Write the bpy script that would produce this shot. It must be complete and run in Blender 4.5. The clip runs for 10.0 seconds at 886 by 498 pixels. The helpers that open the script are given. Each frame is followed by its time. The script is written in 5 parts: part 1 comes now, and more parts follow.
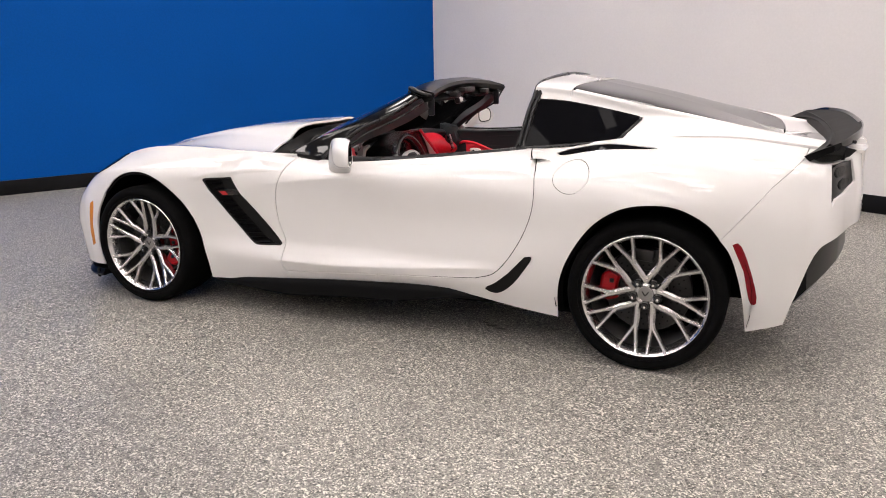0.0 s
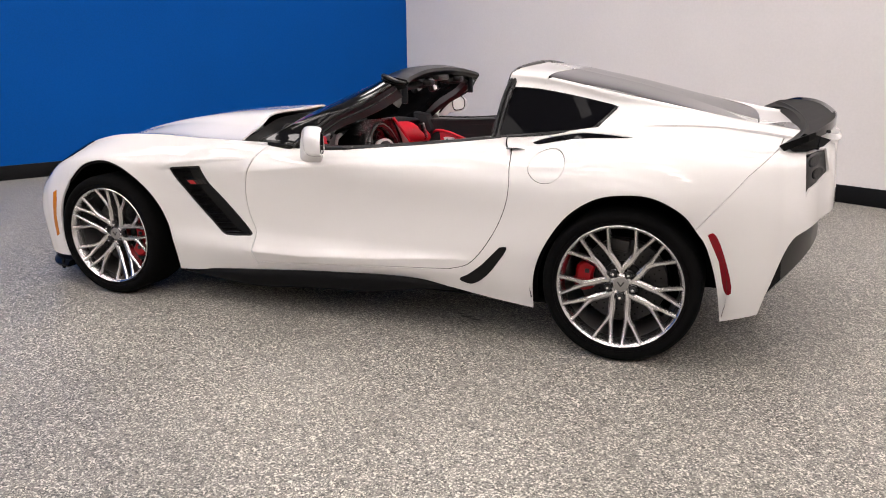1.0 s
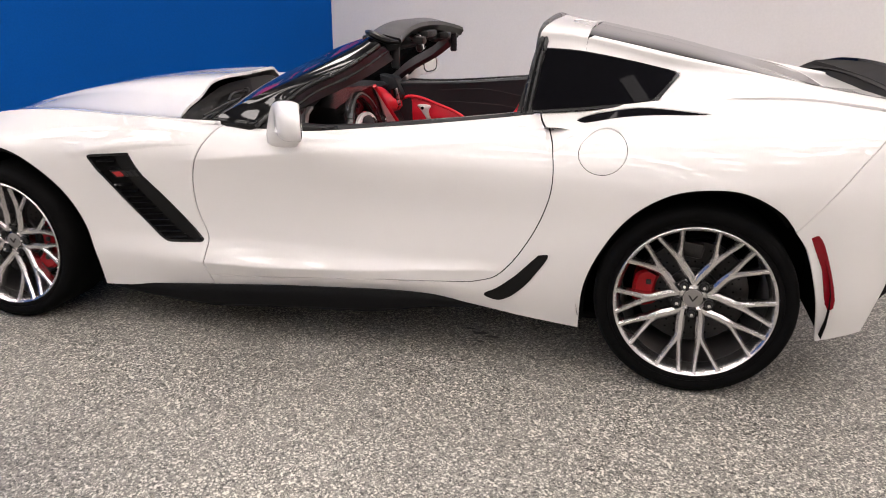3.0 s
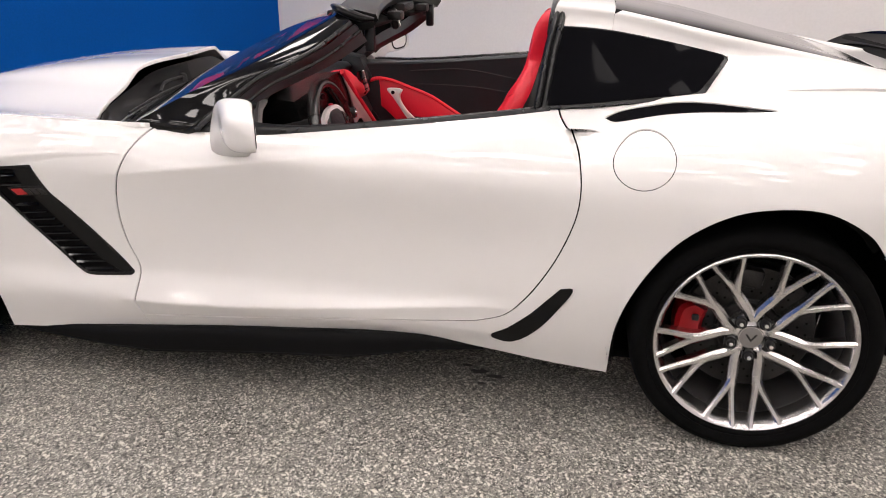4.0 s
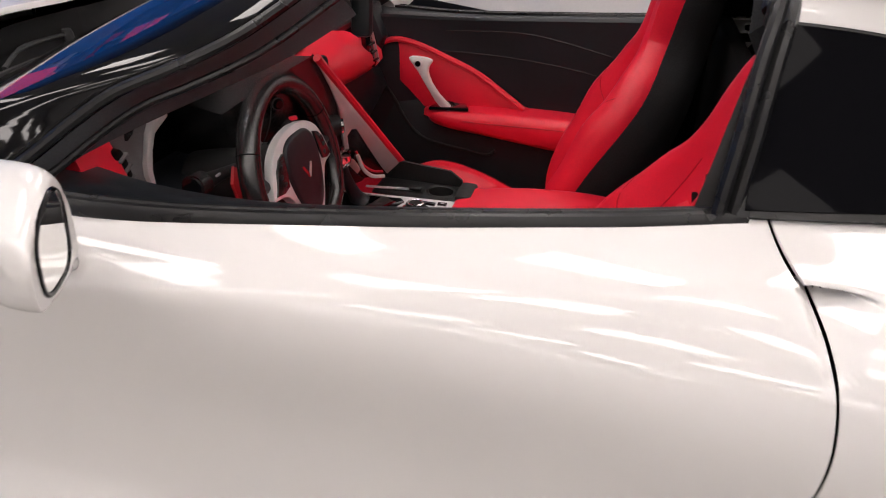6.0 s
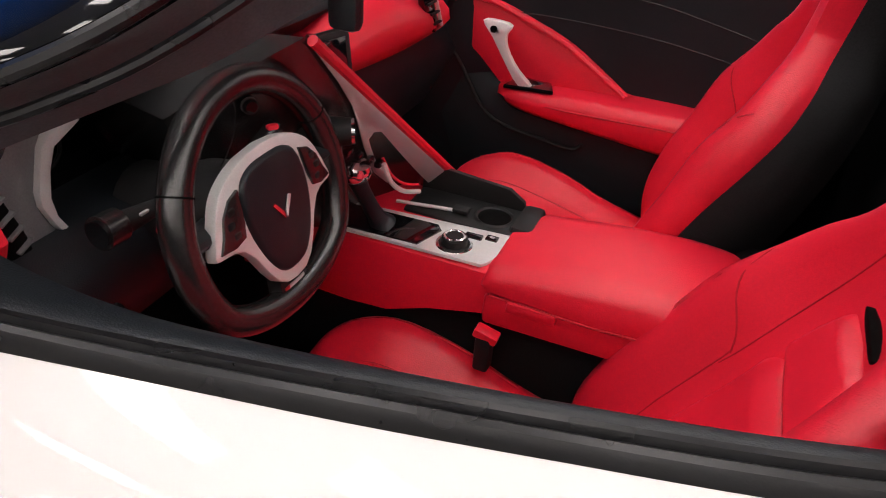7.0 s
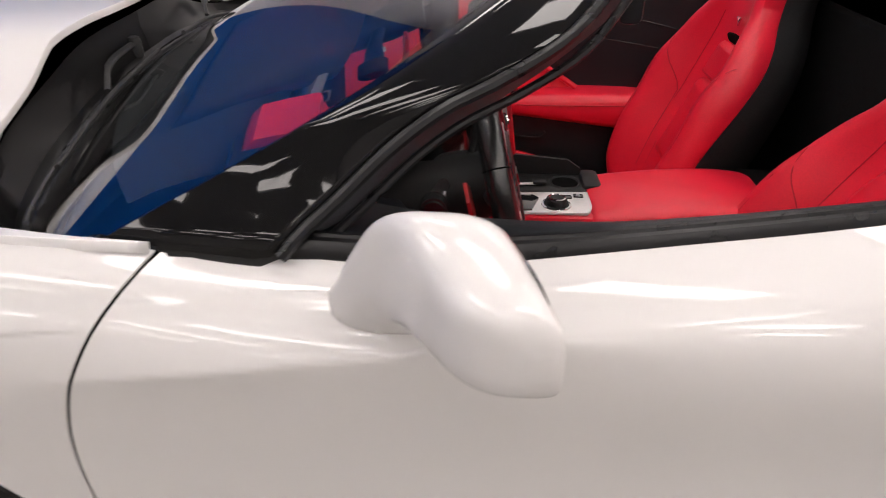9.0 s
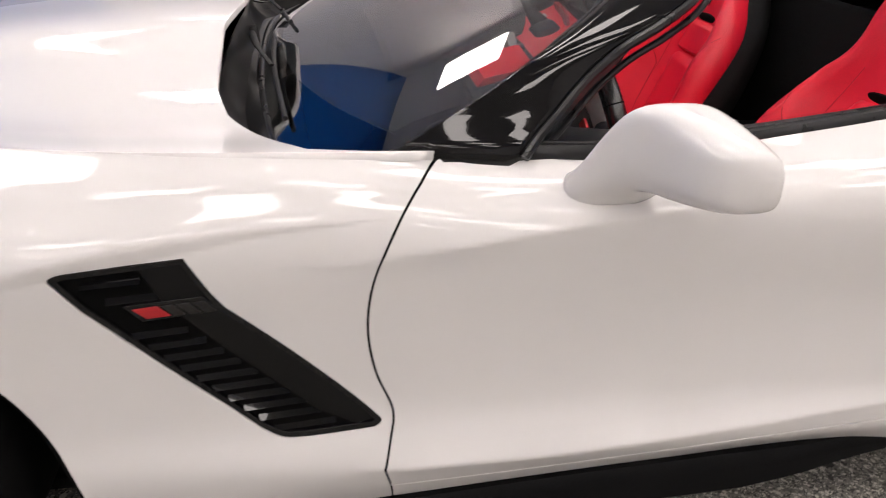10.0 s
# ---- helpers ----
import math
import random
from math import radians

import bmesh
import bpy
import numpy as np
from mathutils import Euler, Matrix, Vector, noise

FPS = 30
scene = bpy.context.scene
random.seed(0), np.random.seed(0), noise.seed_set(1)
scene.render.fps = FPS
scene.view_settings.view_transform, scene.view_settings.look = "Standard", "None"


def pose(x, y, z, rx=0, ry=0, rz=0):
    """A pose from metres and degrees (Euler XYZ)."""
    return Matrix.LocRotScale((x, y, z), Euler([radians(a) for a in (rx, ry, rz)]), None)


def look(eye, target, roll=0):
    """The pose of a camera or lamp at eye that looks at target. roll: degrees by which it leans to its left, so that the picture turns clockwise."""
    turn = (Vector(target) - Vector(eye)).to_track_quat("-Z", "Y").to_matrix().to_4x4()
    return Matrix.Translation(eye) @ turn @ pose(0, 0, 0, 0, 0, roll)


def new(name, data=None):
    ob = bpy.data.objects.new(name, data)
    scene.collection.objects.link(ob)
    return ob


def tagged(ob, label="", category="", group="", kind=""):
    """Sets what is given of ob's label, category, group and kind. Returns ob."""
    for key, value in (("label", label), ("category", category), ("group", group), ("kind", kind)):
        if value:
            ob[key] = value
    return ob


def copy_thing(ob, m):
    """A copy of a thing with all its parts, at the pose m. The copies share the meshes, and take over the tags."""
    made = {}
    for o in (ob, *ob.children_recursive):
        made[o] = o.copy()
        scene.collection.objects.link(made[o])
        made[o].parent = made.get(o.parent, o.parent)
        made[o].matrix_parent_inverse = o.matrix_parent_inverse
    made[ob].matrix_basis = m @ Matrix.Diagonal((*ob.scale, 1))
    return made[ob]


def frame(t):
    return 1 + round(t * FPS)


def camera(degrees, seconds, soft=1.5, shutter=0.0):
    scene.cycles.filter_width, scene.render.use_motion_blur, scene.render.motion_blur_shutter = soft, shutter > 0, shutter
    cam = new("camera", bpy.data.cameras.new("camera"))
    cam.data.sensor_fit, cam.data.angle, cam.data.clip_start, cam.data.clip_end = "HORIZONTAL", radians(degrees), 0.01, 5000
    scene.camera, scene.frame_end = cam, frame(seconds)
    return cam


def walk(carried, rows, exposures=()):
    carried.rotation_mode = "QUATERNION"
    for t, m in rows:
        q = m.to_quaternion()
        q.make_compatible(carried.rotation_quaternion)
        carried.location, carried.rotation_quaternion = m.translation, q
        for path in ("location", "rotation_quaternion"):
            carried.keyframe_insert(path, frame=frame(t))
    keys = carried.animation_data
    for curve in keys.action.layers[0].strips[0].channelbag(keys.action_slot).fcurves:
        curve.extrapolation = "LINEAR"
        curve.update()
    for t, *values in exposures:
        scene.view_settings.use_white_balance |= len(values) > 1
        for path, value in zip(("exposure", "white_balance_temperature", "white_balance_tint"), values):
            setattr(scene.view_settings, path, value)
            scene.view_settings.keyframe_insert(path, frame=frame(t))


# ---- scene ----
cam = camera(60.0, 10.0, soft=1.0, shutter=0.25)
PATH = [
    (0, (1.818, -4.075, 1.31), (1.04, -2.297, 0.826), -0.8),
    (0.5, (1.814, -4.057, 1.307), (1.068, -2.27, 0.81), -0.6),
    (1, (1.797, -4.031, 1.301), (1.085, -2.233, 0.79), -0.4),
    (1.5, (1.651, -3.968, 1.304), (0.98, -2.16, 0.772), -0.1),
    (2, (1.486, -3.873, 1.311), (0.868, -2.054, 0.755), -0.2),
    (2.5, (1.312, -3.673, 1.303), (0.762, -1.844, 0.711), 0.1),
    (4, (0.861, -2.893, 1.306), (0.529, -1.054, 0.594), -0.1),
    (4.5, (0.809, -2.602, 1.303), (0.492, -0.776, 0.553), 0.6),
    (5, (0.714, -2.283, 1.303), (0.395, -0.472, 0.517), 1.0),
    (6.3, (0.589, -1.47, 1.28), (0.168, 0.225, 0.306), 4.2),
    (6.5, (0.587, -1.353, 1.294), (0.093, 0.296, 0.277), 3.8),
    (7, (0.548, -1.133, 1.25), (-0.032, 0.452, 0.176), 4.6),
    (7.5, (0.472, -1.176, 1.241), (-0.067, 0.425, 0.171), 4.3),
    (8, (0.396, -1.364, 1.266), (0.065, 0.317, 0.234), 3.4),
    (8.3, (0.295, -1.429, 1.235), (0.101, 0.295, 0.24), 2.9),
    (8.5, (0.22, -1.481, 1.249), (0.07, 0.25, 0.259), 2.3),
    (9, (-0.05, -1.59, 1.256), (-0.06, 0.167, 0.3), 1.8),
    (9.5, (-0.278, -1.815, 1.265), (-0.115, -0.051, 0.336), 2.0),
    (10, (-0.532, -1.924, 1.245), (-0.242, -0.169, 0.331), 1.7),
]
walk(cam, [(t, look(eye, target, roll)) for t, eye, target, roll in PATH],
     [(0, .36), (2.5, .36), (5, .28), (6.5, .0), (7, .2), (7.5, .18), (8, .12), (8.5, .02), (9.2, .0), (10, .12)])

# ---- light: an indoor showroom lit by rows of ceiling panels ----
world = bpy.data.worlds.new("world")
scene.world = world
world.use_nodes = True
world.node_tree.nodes["Background"].inputs[0].default_value = (0.9, 0.93, 1.0, 1)
world.node_tree.nodes["Background"].inputs[1].default_value = 0.02
PANEL_GLOW = 11.6
scene.view_settings.exposure = 0.0

# ---- materials ----
def mat(name, colour, rough=0.5, metal=0.0, coat=0.0, coat_rough=0.03, grain=0.0, grain_scale=400.0, stain=0.0,
        stain_scale=3.0, bump=0.0, bump_scale=600.0, spec=0.5, glow=0.0):
    """A principled material with fine grain, broad stains and fine relief."""
    m = bpy.data.materials.new(name)
    m.use_nodes = True
    nt = m.node_tree
    b = nt.nodes["Principled BSDF"]
    b.inputs["Base Color"].default_value = (*colour, 1)
    b.inputs["Roughness"].default_value = rough
    b.inputs["Metallic"].default_value = metal
    b.inputs["Coat Weight"].default_value = coat
    b.inputs["Coat Roughness"].default_value = coat_rough
    b.inputs["Specular IOR Level"].default_value = spec
    if glow:
        b.inputs["Emission Color"].default_value = (*colour, 1)
        b.inputs["Emission Strength"].default_value = glow
    co = nt.nodes.new("ShaderNodeTexCoord").outputs["Object"]

    def noise_tex(scale, detail=3.0):
        n = nt.nodes.new("ShaderNodeTexNoise")
        n.inputs["Scale"].default_value = scale
        n.inputs["Detail"].default_value = detail
        nt.links.new(co, n.inputs["Vector"])
        return n.outputs["Fac"]

    link = None
    for amount, scale in ((grain, grain_scale), (stain, stain_scale)):
        if amount:
            ramp = nt.nodes.new("ShaderNodeMapRange")
            ramp.inputs["From Min"].default_value = 0.3
            ramp.inputs["From Max"].default_value = 0.7
            ramp.inputs["To Min"].default_value = 1 - amount
            ramp.inputs["To Max"].default_value = 1 + amount
            nt.links.new(noise_tex(scale), ramp.inputs["Value"])
            mix = nt.nodes.new("ShaderNodeVectorMath")
            mix.operation = "SCALE"
            if link is None:
                mix.inputs[0].default_value = colour
            else:
                nt.links.new(link, mix.inputs[0])
            nt.links.new(ramp.outputs[0], mix.inputs["Scale"])
            link = mix.outputs[0]
    if link is not None:
        nt.links.new(link, b.inputs["Base Color"])
    if stain:
        r = nt.nodes.new("ShaderNodeMapRange")
        r.inputs["To Min"].default_value = max(0.0, rough - stain * 0.5)
        r.inputs["To Max"].default_value = min(1.0, rough + stain * 0.5)
        nt.links.new(noise_tex(stain_scale * 2.3), r.inputs["Value"])
        nt.links.new(r.outputs[0], b.inputs["Roughness"])
    if bump:
        bp = nt.nodes.new("ShaderNodeBump")
        bp.inputs["Strength"].default_value = bump
        bp.inputs["Distance"].default_value = 0.002
        nt.links.new(noise_tex(bump_scale, 2.0), bp.inputs["Height"])
        nt.links.new(bp.outputs[0], b.inputs["Normal"])
    return m


def flake_floor():
    """Epoxy floor strewn with white, grey and black chips under a clear coat."""
    m = bpy.data.materials.new("flake_epoxy")
    m.use_nodes = True
    nt = m.node_tree
    b = nt.nodes["Principled BSDF"]
    co = nt.nodes.new("ShaderNodeTexCoord").outputs["Object"]

    def chips(scale, stops):
        warp = nt.nodes.new("ShaderNodeTexNoise")
        warp.inputs["Scale"].default_value = scale * 0.8
        nt.links.new(co, warp.inputs["Vector"])
        off = nt.nodes.new("ShaderNodeVectorMath")
        off.operation = "MULTIPLY_ADD"
        off.inputs[1].default_value = (0.9 / scale,) * 3
        nt.links.new(warp.outputs["Color"], off.inputs[0])
        nt.links.new(co, off.inputs[2])
        v = nt.nodes.new("ShaderNodeTexVoronoi")
        v.inputs["Scale"].default_value = scale
        nt.links.new(off.outputs[0], v.inputs["Vector"])
        s = nt.nodes.new("ShaderNodeSeparateColor")
        nt.links.new(v.outputs["Color"], s.inputs[0])
        r = nt.nodes.new("ShaderNodeValToRGB")
        r.color_ramp.interpolation = "CONSTANT"
        els = r.color_ramp.elements
        for i, (p, c) in enumerate(stops):
            e = els[i] if i < 2 else els.new(p)
            e.position, e.color = p, (*c, 1)
        nt.links.new(s.outputs[0], r.inputs[0])
        return r.outputs[0], s.outputs[1]

    big, pick = chips(165, [(0, (0.045, 0.043, 0.039)), (0.2, (0.14, 0.134, 0.122)), (0.5, (0.265, 0.250, 0.220)), (0.76, (0.62, 0.592, 0.528))])
    small, _ = chips(340, [(0, (0.045, 0.043, 0.039)), (0.22, (0.16, 0.153, 0.14)), (0.6, (0.295, 0.279, 0.247)), (0.85, (0.62, 0.592, 0.528))])
    thr = nt.nodes.new("ShaderNodeMath")
    thr.operation = "GREATER_THAN"
    thr.inputs[1].default_value = 0.5
    nt.links.new(pick, thr.inputs[0])
    mix = nt.nodes.new("ShaderNodeMix")
    mix.data_type = "RGBA"
    nt.links.new(thr.outputs[0], mix.inputs["Factor"])
    nt.links.new(big, mix.inputs["A"])
    nt.links.new(small, mix.inputs["B"])
    dirt = nt.nodes.new("ShaderNodeTexNoise")
    dirt.inputs["Scale"].default_value = 1.1
    dirt.inputs["Detail"].default_value = 6
    nt.links.new(co, dirt.inputs["Vector"])
    rng = nt.nodes.new("ShaderNodeMapRange")
    rng.inputs["From Min"].default_value, rng.inputs["From Max"].default_value = 0.3, 0.7
    rng.inputs["To Min"].default_value, rng.inputs["To Max"].default_value = 0.86, 1.16
    nt.links.new(dirt.outputs["Fac"], rng.inputs["Value"])
    sc = nt.nodes.new("ShaderNodeVectorMath")
    sc.operation = "SCALE"
    nt.links.new(mix.outputs["Result"], sc.inputs[0])
    nt.links.new(rng.outputs[0], sc.inputs["Scale"])
    nt.links.new(sc.outputs[0], b.inputs["Base Color"])
    r2 = nt.nodes.new("ShaderNodeMapRange")
    r2.inputs["To Min"].default_value, r2.inputs["To Max"].default_value = 0.25, 0.55
    nt.links.new(dirt.outputs["Fac"], r2.inputs["Value"])
    nt.links.new(r2.outputs[0], b.inputs["Roughness"])
    bp = nt.nodes.new("ShaderNodeBump")
    bp.inputs["Strength"].default_value = 0.35
    bp.inputs["Distance"].default_value = 0.001
    nt.links.new(mix.outputs["Result"], bp.inputs["Height"])
    nt.links.new(bp.outputs[0], b.inputs["Normal"])
    return m


def glass_mat(name, tint, rough=0.0):
    m = bpy.data.materials.new(name)
    m.use_nodes = True
    b = m.node_tree.nodes["Principled BSDF"]
    b.inputs["Base Color"].default_value = (*tint, 1)
    b.inputs["Roughness"].default_value = rough
    b.inputs["Transmission Weight"].default_value = 1.0
    b.inputs["IOR"].default_value = 1.95
    return m


M_FLOOR = flake_floor()
M_BLUE = mat("blue_wall_paint", (0.0012, 0.068, 0.31), 0.6, spec=0.06, grain=0.05, grain_scale=60, stain=0.05, stain_scale=0.8, bump=0.15, bump_scale=180)
M_WALL = mat("off_white_wall_paint", (0.72, 0.69, 0.68), 0.6, grain=0.02, grain_scale=50, stain=0.03, stain_scale=0.7, bump=0.15, bump_scale=180)
M_GREYWALL = mat("grey_wall_paint", (0.66, 0.64, 0.63), 0.6, grain=0.03, grain_scale=50, stain=0.04, stain_scale=0.7, bump=0.15, bump_scale=180)
M_CEIL = mat("ceiling_white", (0.66, 0.65, 0.64), 0.85, spec=0.2, grain=0.06, grain_scale=90, stain=0.04, stain_scale=0.5)
M_BASE = mat("black_vinyl_base", (0.005, 0.005, 0.006), 0.5, spec=0.15, stain=0.2, stain_scale=2, bump=0.1)
M_GLOW = mat("lamp_diffuser", (1.0, 0.92, 0.885), 0.5, glow=PANEL_GLOW)
M_FRAME = mat("lamp_frame_white", (0.7, 0.7, 0.7), 0.4)

M_PAINT = mat("white_car_paint", (0.67, 0.652, 0.643), 0.5, spec=0.3, coat=1.0, coat_rough=0.03, grain=0.006, grain_scale=900, stain=0.008, stain_scale=1.5)
M_GLOSS = mat("gloss_black_plastic", (0.004, 0.004, 0.0045), 0.06, spec=0.10, coat=0.42, coat_rough=0.01, stain=0.05, stain_scale=6)
M_CARBON = mat("carbon_black_trim", (0.004, 0.004, 0.0042), 0.30, spec=0.08, coat=0.25, coat_rough=0.05, grain=0.1, grain_scale=500, stain=0.02, stain_scale=4)
M_WING = mat("dark_carbon_weave", (0.005, 0.005, 0.0053), 0.42, spec=0.05, grain=0.3, grain_scale=350, stain=0.05, stain_scale=5)
M_MATTE = mat("matte_black_plastic", (0.014, 0.014, 0.0145), 0.5, spec=0.28, grain=0.15, grain_scale=300, stain=0.12, stain_scale=8, bump=0.25, bump_scale=900)
M_SEAL = mat("black_rubber_seal", (0.008, 0.008, 0.009), 0.28, spec=0.34, grain=0.06, grain_scale=200, stain=0.06, stain_scale=6, bump=0.06)
M_DARK = mat("dark_inner_shell", (0.004, 0.004, 0.004), 0.95, spec=0.05, grain=0.2, grain_scale=80)
M_TYRE = mat("tyre_rubber", (0.003, 0.003, 0.0031), 0.8, spec=0.06, grain=0.15, grain_scale=150, stain=0.12, stain_scale=9, bump=0.35, bump_scale=500)
M_ALLOY = mat("silver_alloy", (0.60, 0.585, 0.58), 0.24, metal=1.0, grain=0.03, grain_scale=700, stain=0.06, stain_scale=12)
# rim alloy darkened for the shade in the barrel; also the cap's own grey
M_BARREL = mat("barrel_shade_cap_grey", (0.30, 0.29, 0.285), 0.4, metal=0.9, grain=0.05, grain_scale=300, stain=0.1, stain_scale=12)
M_STEEL = mat("brake_disc_steel", (0.045, 0.044, 0.044), 0.45, metal=1.0, grain=0.12, grain_scale=200, stain=0.12, stain_scale=18)
M_CALIPER = mat("red_caliper_paint", (0.27, 0.003, 0.007), 0.35, spec=0.2, coat=0.15, grain=0.05, stain=0.06, stain_scale=14)
M_REDLENS = mat("red_lens", (0.19, 0.0025, 0.008), 0.15, spec=0.2, coat=0.25, grain=0.12, grain_scale=300)
M_AMBER = mat("amber_lens", (0.48, 0.15, 0.006), 0.15, coat=0.5, grain=0.12, grain_scale=300)
M_SMOKE = mat("smoked_lamp_lens", (0.006, 0.006, 0.0065), 0.05, spec=0.5, grain=0.3, grain_scale=60)
M_CLEAR = glass_mat("windscreen_glass", (0.93, 0.96, 0.95))
M_PRIV = mat("dark_tinted_glass", (0.004, 0.004, 0.005), 0.03, spec=0.018)
M_HATCH = mat("hatch_glass", (0.012, 0.012, 0.013), 0.06, spec=0.3, grain=0.05, grain_scale=20)
M_MIRROR = mat("mirror_glass", (0.9, 0.9, 0.88), 0.02, metal=1.0)
M_CHROME = mat("chrome", (0.8, 0.8, 0.8), 0.12, metal=1.0, grain=0.02)

M_RED = mat("red_leather", (0.74, 0.012, 0.036), 0.40, grain=0.04, grain_scale=260, stain=0.07, stain_scale=5, bump=0.22, bump_scale=520, spec=0.5)
M_STITCH = mat("dark_red_seam", (0.50, 0.008, 0.022), 0.7, grain=0.2, grain_scale=900)
M_BLACKL = mat("black_leather", (0.009, 0.0115, 0.0145), 0.38, spec=0.38, grain=0.12, grain_scale=260, stain=0.15, stain_scale=6, bump=0.25, bump_scale=520)
M_RIMLEATHER = mat("polished_black_leather", (0.012, 0.012, 0.0125), 0.22, spec=0.9, grain=0.1, grain_scale=260, stain=0.12, stain_scale=8, bump=0.15, bump_scale=500)
M_LINING = mat("charcoal_trim_fabric", (0.012, 0.015, 0.018), 0.5, spec=0.35, grain=0.15, grain_scale=350, stain=0.1, stain_scale=7, bump=0.2, bump_scale=800)
M_PILLAR = mat("charcoal_pillar_cloth", (0.070, 0.073, 0.080), 0.65, spec=0.3, grain=0.15, grain_scale=350, stain=0.08, stain_scale=7, bump=0.2, bump_scale=800)
M_SUEDE = mat("black_suede", (0.018, 0.0185, 0.0195), 0.95, spec=0.15, grain=0.25, grain_scale=350, stain=0.15, stain_scale=7)
M_CARPET = mat("black_carpet", (0.011, 0.0115, 0.012), 1.0, spec=0.05, grain=0.4, grain_scale=500, bump=0.8, bump_scale=700)
M_SATIN = mat("satin_silver_trim", (0.70, 0.69, 0.685), 0.32, metal=0.25, grain=0.06, grain_scale=500, stain=0.06, stain_scale=14)
M_GREYPL = mat("grey_dash_plastic", (0.17, 0.17, 0.175), 0.42, spec=0.4, grain=0.1, grain_scale=400, stain=0.06, stain_scale=9, bump=0.15, bump_scale=900)
M_SCREEN = mat("black_display_glass", (0.004, 0.004, 0.005), 0.08, coat=1.0, coat_rough=0.02)
M_GREY = mat("grey_print", (0.45, 0.45, 0.46), 0.5)
M_THREAD = mat("dark_grey_thread", (0.014, 0.014, 0.0145), 0.6)
M_REDPRINT = mat("red_print", (0.38, 0.008, 0.014), 0.4)
M_STAIN = mat("dark_oil_spot", (0.02, 0.018, 0.017), 0.35, grain=0.4, grain_scale=150)

# ---- helpers for geometry ----
def part(name, bm, material, parent=None, label="", smooth=35.0):
    """Links a bmesh as one mesh object, under a thing or a part."""
    me = bpy.data.meshes.new(name)
    bm.normal_update()
    bm.to_mesh(me)
    bm.free()
    me.materials.append(material)
    if smooth:
        me.shade_smooth()
        me.set_sharp_from_angle(angle=radians(smooth))
    ob = new(name, me)
    if parent is not None:
        ob.parent = parent
    return tagged(ob, label) if label else ob


def box(cx, cy, cz, sx, sy, sz, bevel=0.0, m=None, seg=2):
    bm = bmesh.new()
    bmesh.ops.create_cube(bm, size=1.0, matrix=Matrix.Diagonal((sx, sy, sz, 1)))
    if bevel:
        bmesh.ops.bevel(bm, geom=bm.edges[:], offset=bevel, segments=seg, profile=0.5, affect="EDGES")
    bmesh.ops.transform(bm, matrix=Matrix.Translation((cx, cy, cz)) if m is None else m, verts=bm.verts)
    return bm


def merge(*bms):
    """Joins several bmeshes of one part."""
    out = bms[0]
    for b in bms[1:]:
        me = bpy.data.meshes.new("tmp")
        b.to_mesh(me)
        b.free()
        out.from_mesh(me)
        bpy.data.meshes.remove(me)
    return out


def lathe(profile, n=64, axis="y", closed=False):
    """Turns a profile of (radius, height) about an axis."""
    bm = bmesh.new()
    rings = []
    for i in range(n):
        a = 2 * math.pi * i / n
        c, s = math.cos(a), math.sin(a)
        rings.append([bm.verts.new((r * c, h, r * s) if axis == "y" else (r * c, r * s, h)) for r, h in profile])
    m = len(profile)
    for i in range(n):
        p, q = rings[i], rings[(i + 1) % n]
        for j in range(m if closed else m - 1):
            k = (j + 1) % m
            bm.faces.new((p[j], p[k], q[k], q[j]))
    bmesh.ops.remove_doubles(bm, verts=bm.verts, dist=1e-6)
    bmesh.ops.recalc_face_normals(bm, faces=bm.faces)
    return bm


def loft(sections, ring=True, caps=True):
    """A skin over sections of equal point counts."""
    bm = bmesh.new()
    rows = [[bm.verts.new(p) for p in s] for s in sections]
    n = len(rows[0])
    for a, b in zip(rows, rows[1:]):
        for j in range(n if ring else n - 1):
            k = (j + 1) % n
            bm.faces.new((a[j], a[k], b[k], b[j]))
    if caps and ring:
        for r in (rows[0], rows[-1]):
            bm.faces.new(r)
    bmesh.ops.recalc_face_normals(bm, faces=bm.faces)
    return bm


def crom(pts, n=8, closed=False):
    """A smooth curve through control points (2D or 3D)."""
    P = [np.array(p, float) for p in pts]
    m = len(P)
    out = []
    for i in range(m if closed else m - 1):
        p1, p2 = P[i], P[(i + 1) % m]
        p0 = P[i - 1] if (closed or i > 0) else 2 * p1 - p2
        p3 = P[(i + 2) % m] if (closed or i + 2 < m) else 2 * p2 - p1
        d0, d1, d2 = (max(1e-6, np.linalg.norm(b - a)) ** 0.5 for a, b in ((p0, p1), (p1, p2), (p2, p3)))
        m1 = d1 * ((p1 - p0) / d0 - (p2 - p0) / (d0 + d1) + (p2 - p1) / d1)
        m2 = d1 * ((p2 - p1) / d1 - (p3 - p1) / (d1 + d2) + (p3 - p2) / d2)
        for k in range(n):
            t = k / n
            out.append((2 * t**3 - 3 * t**2 + 1) * p1 + (t**3 - 2 * t**2 + t) * m1 + (-2 * t**3 + 3 * t**2) * p2 + (t**3 - t**2) * m2)
    if not closed:
        out.append(P[-1])
    return out


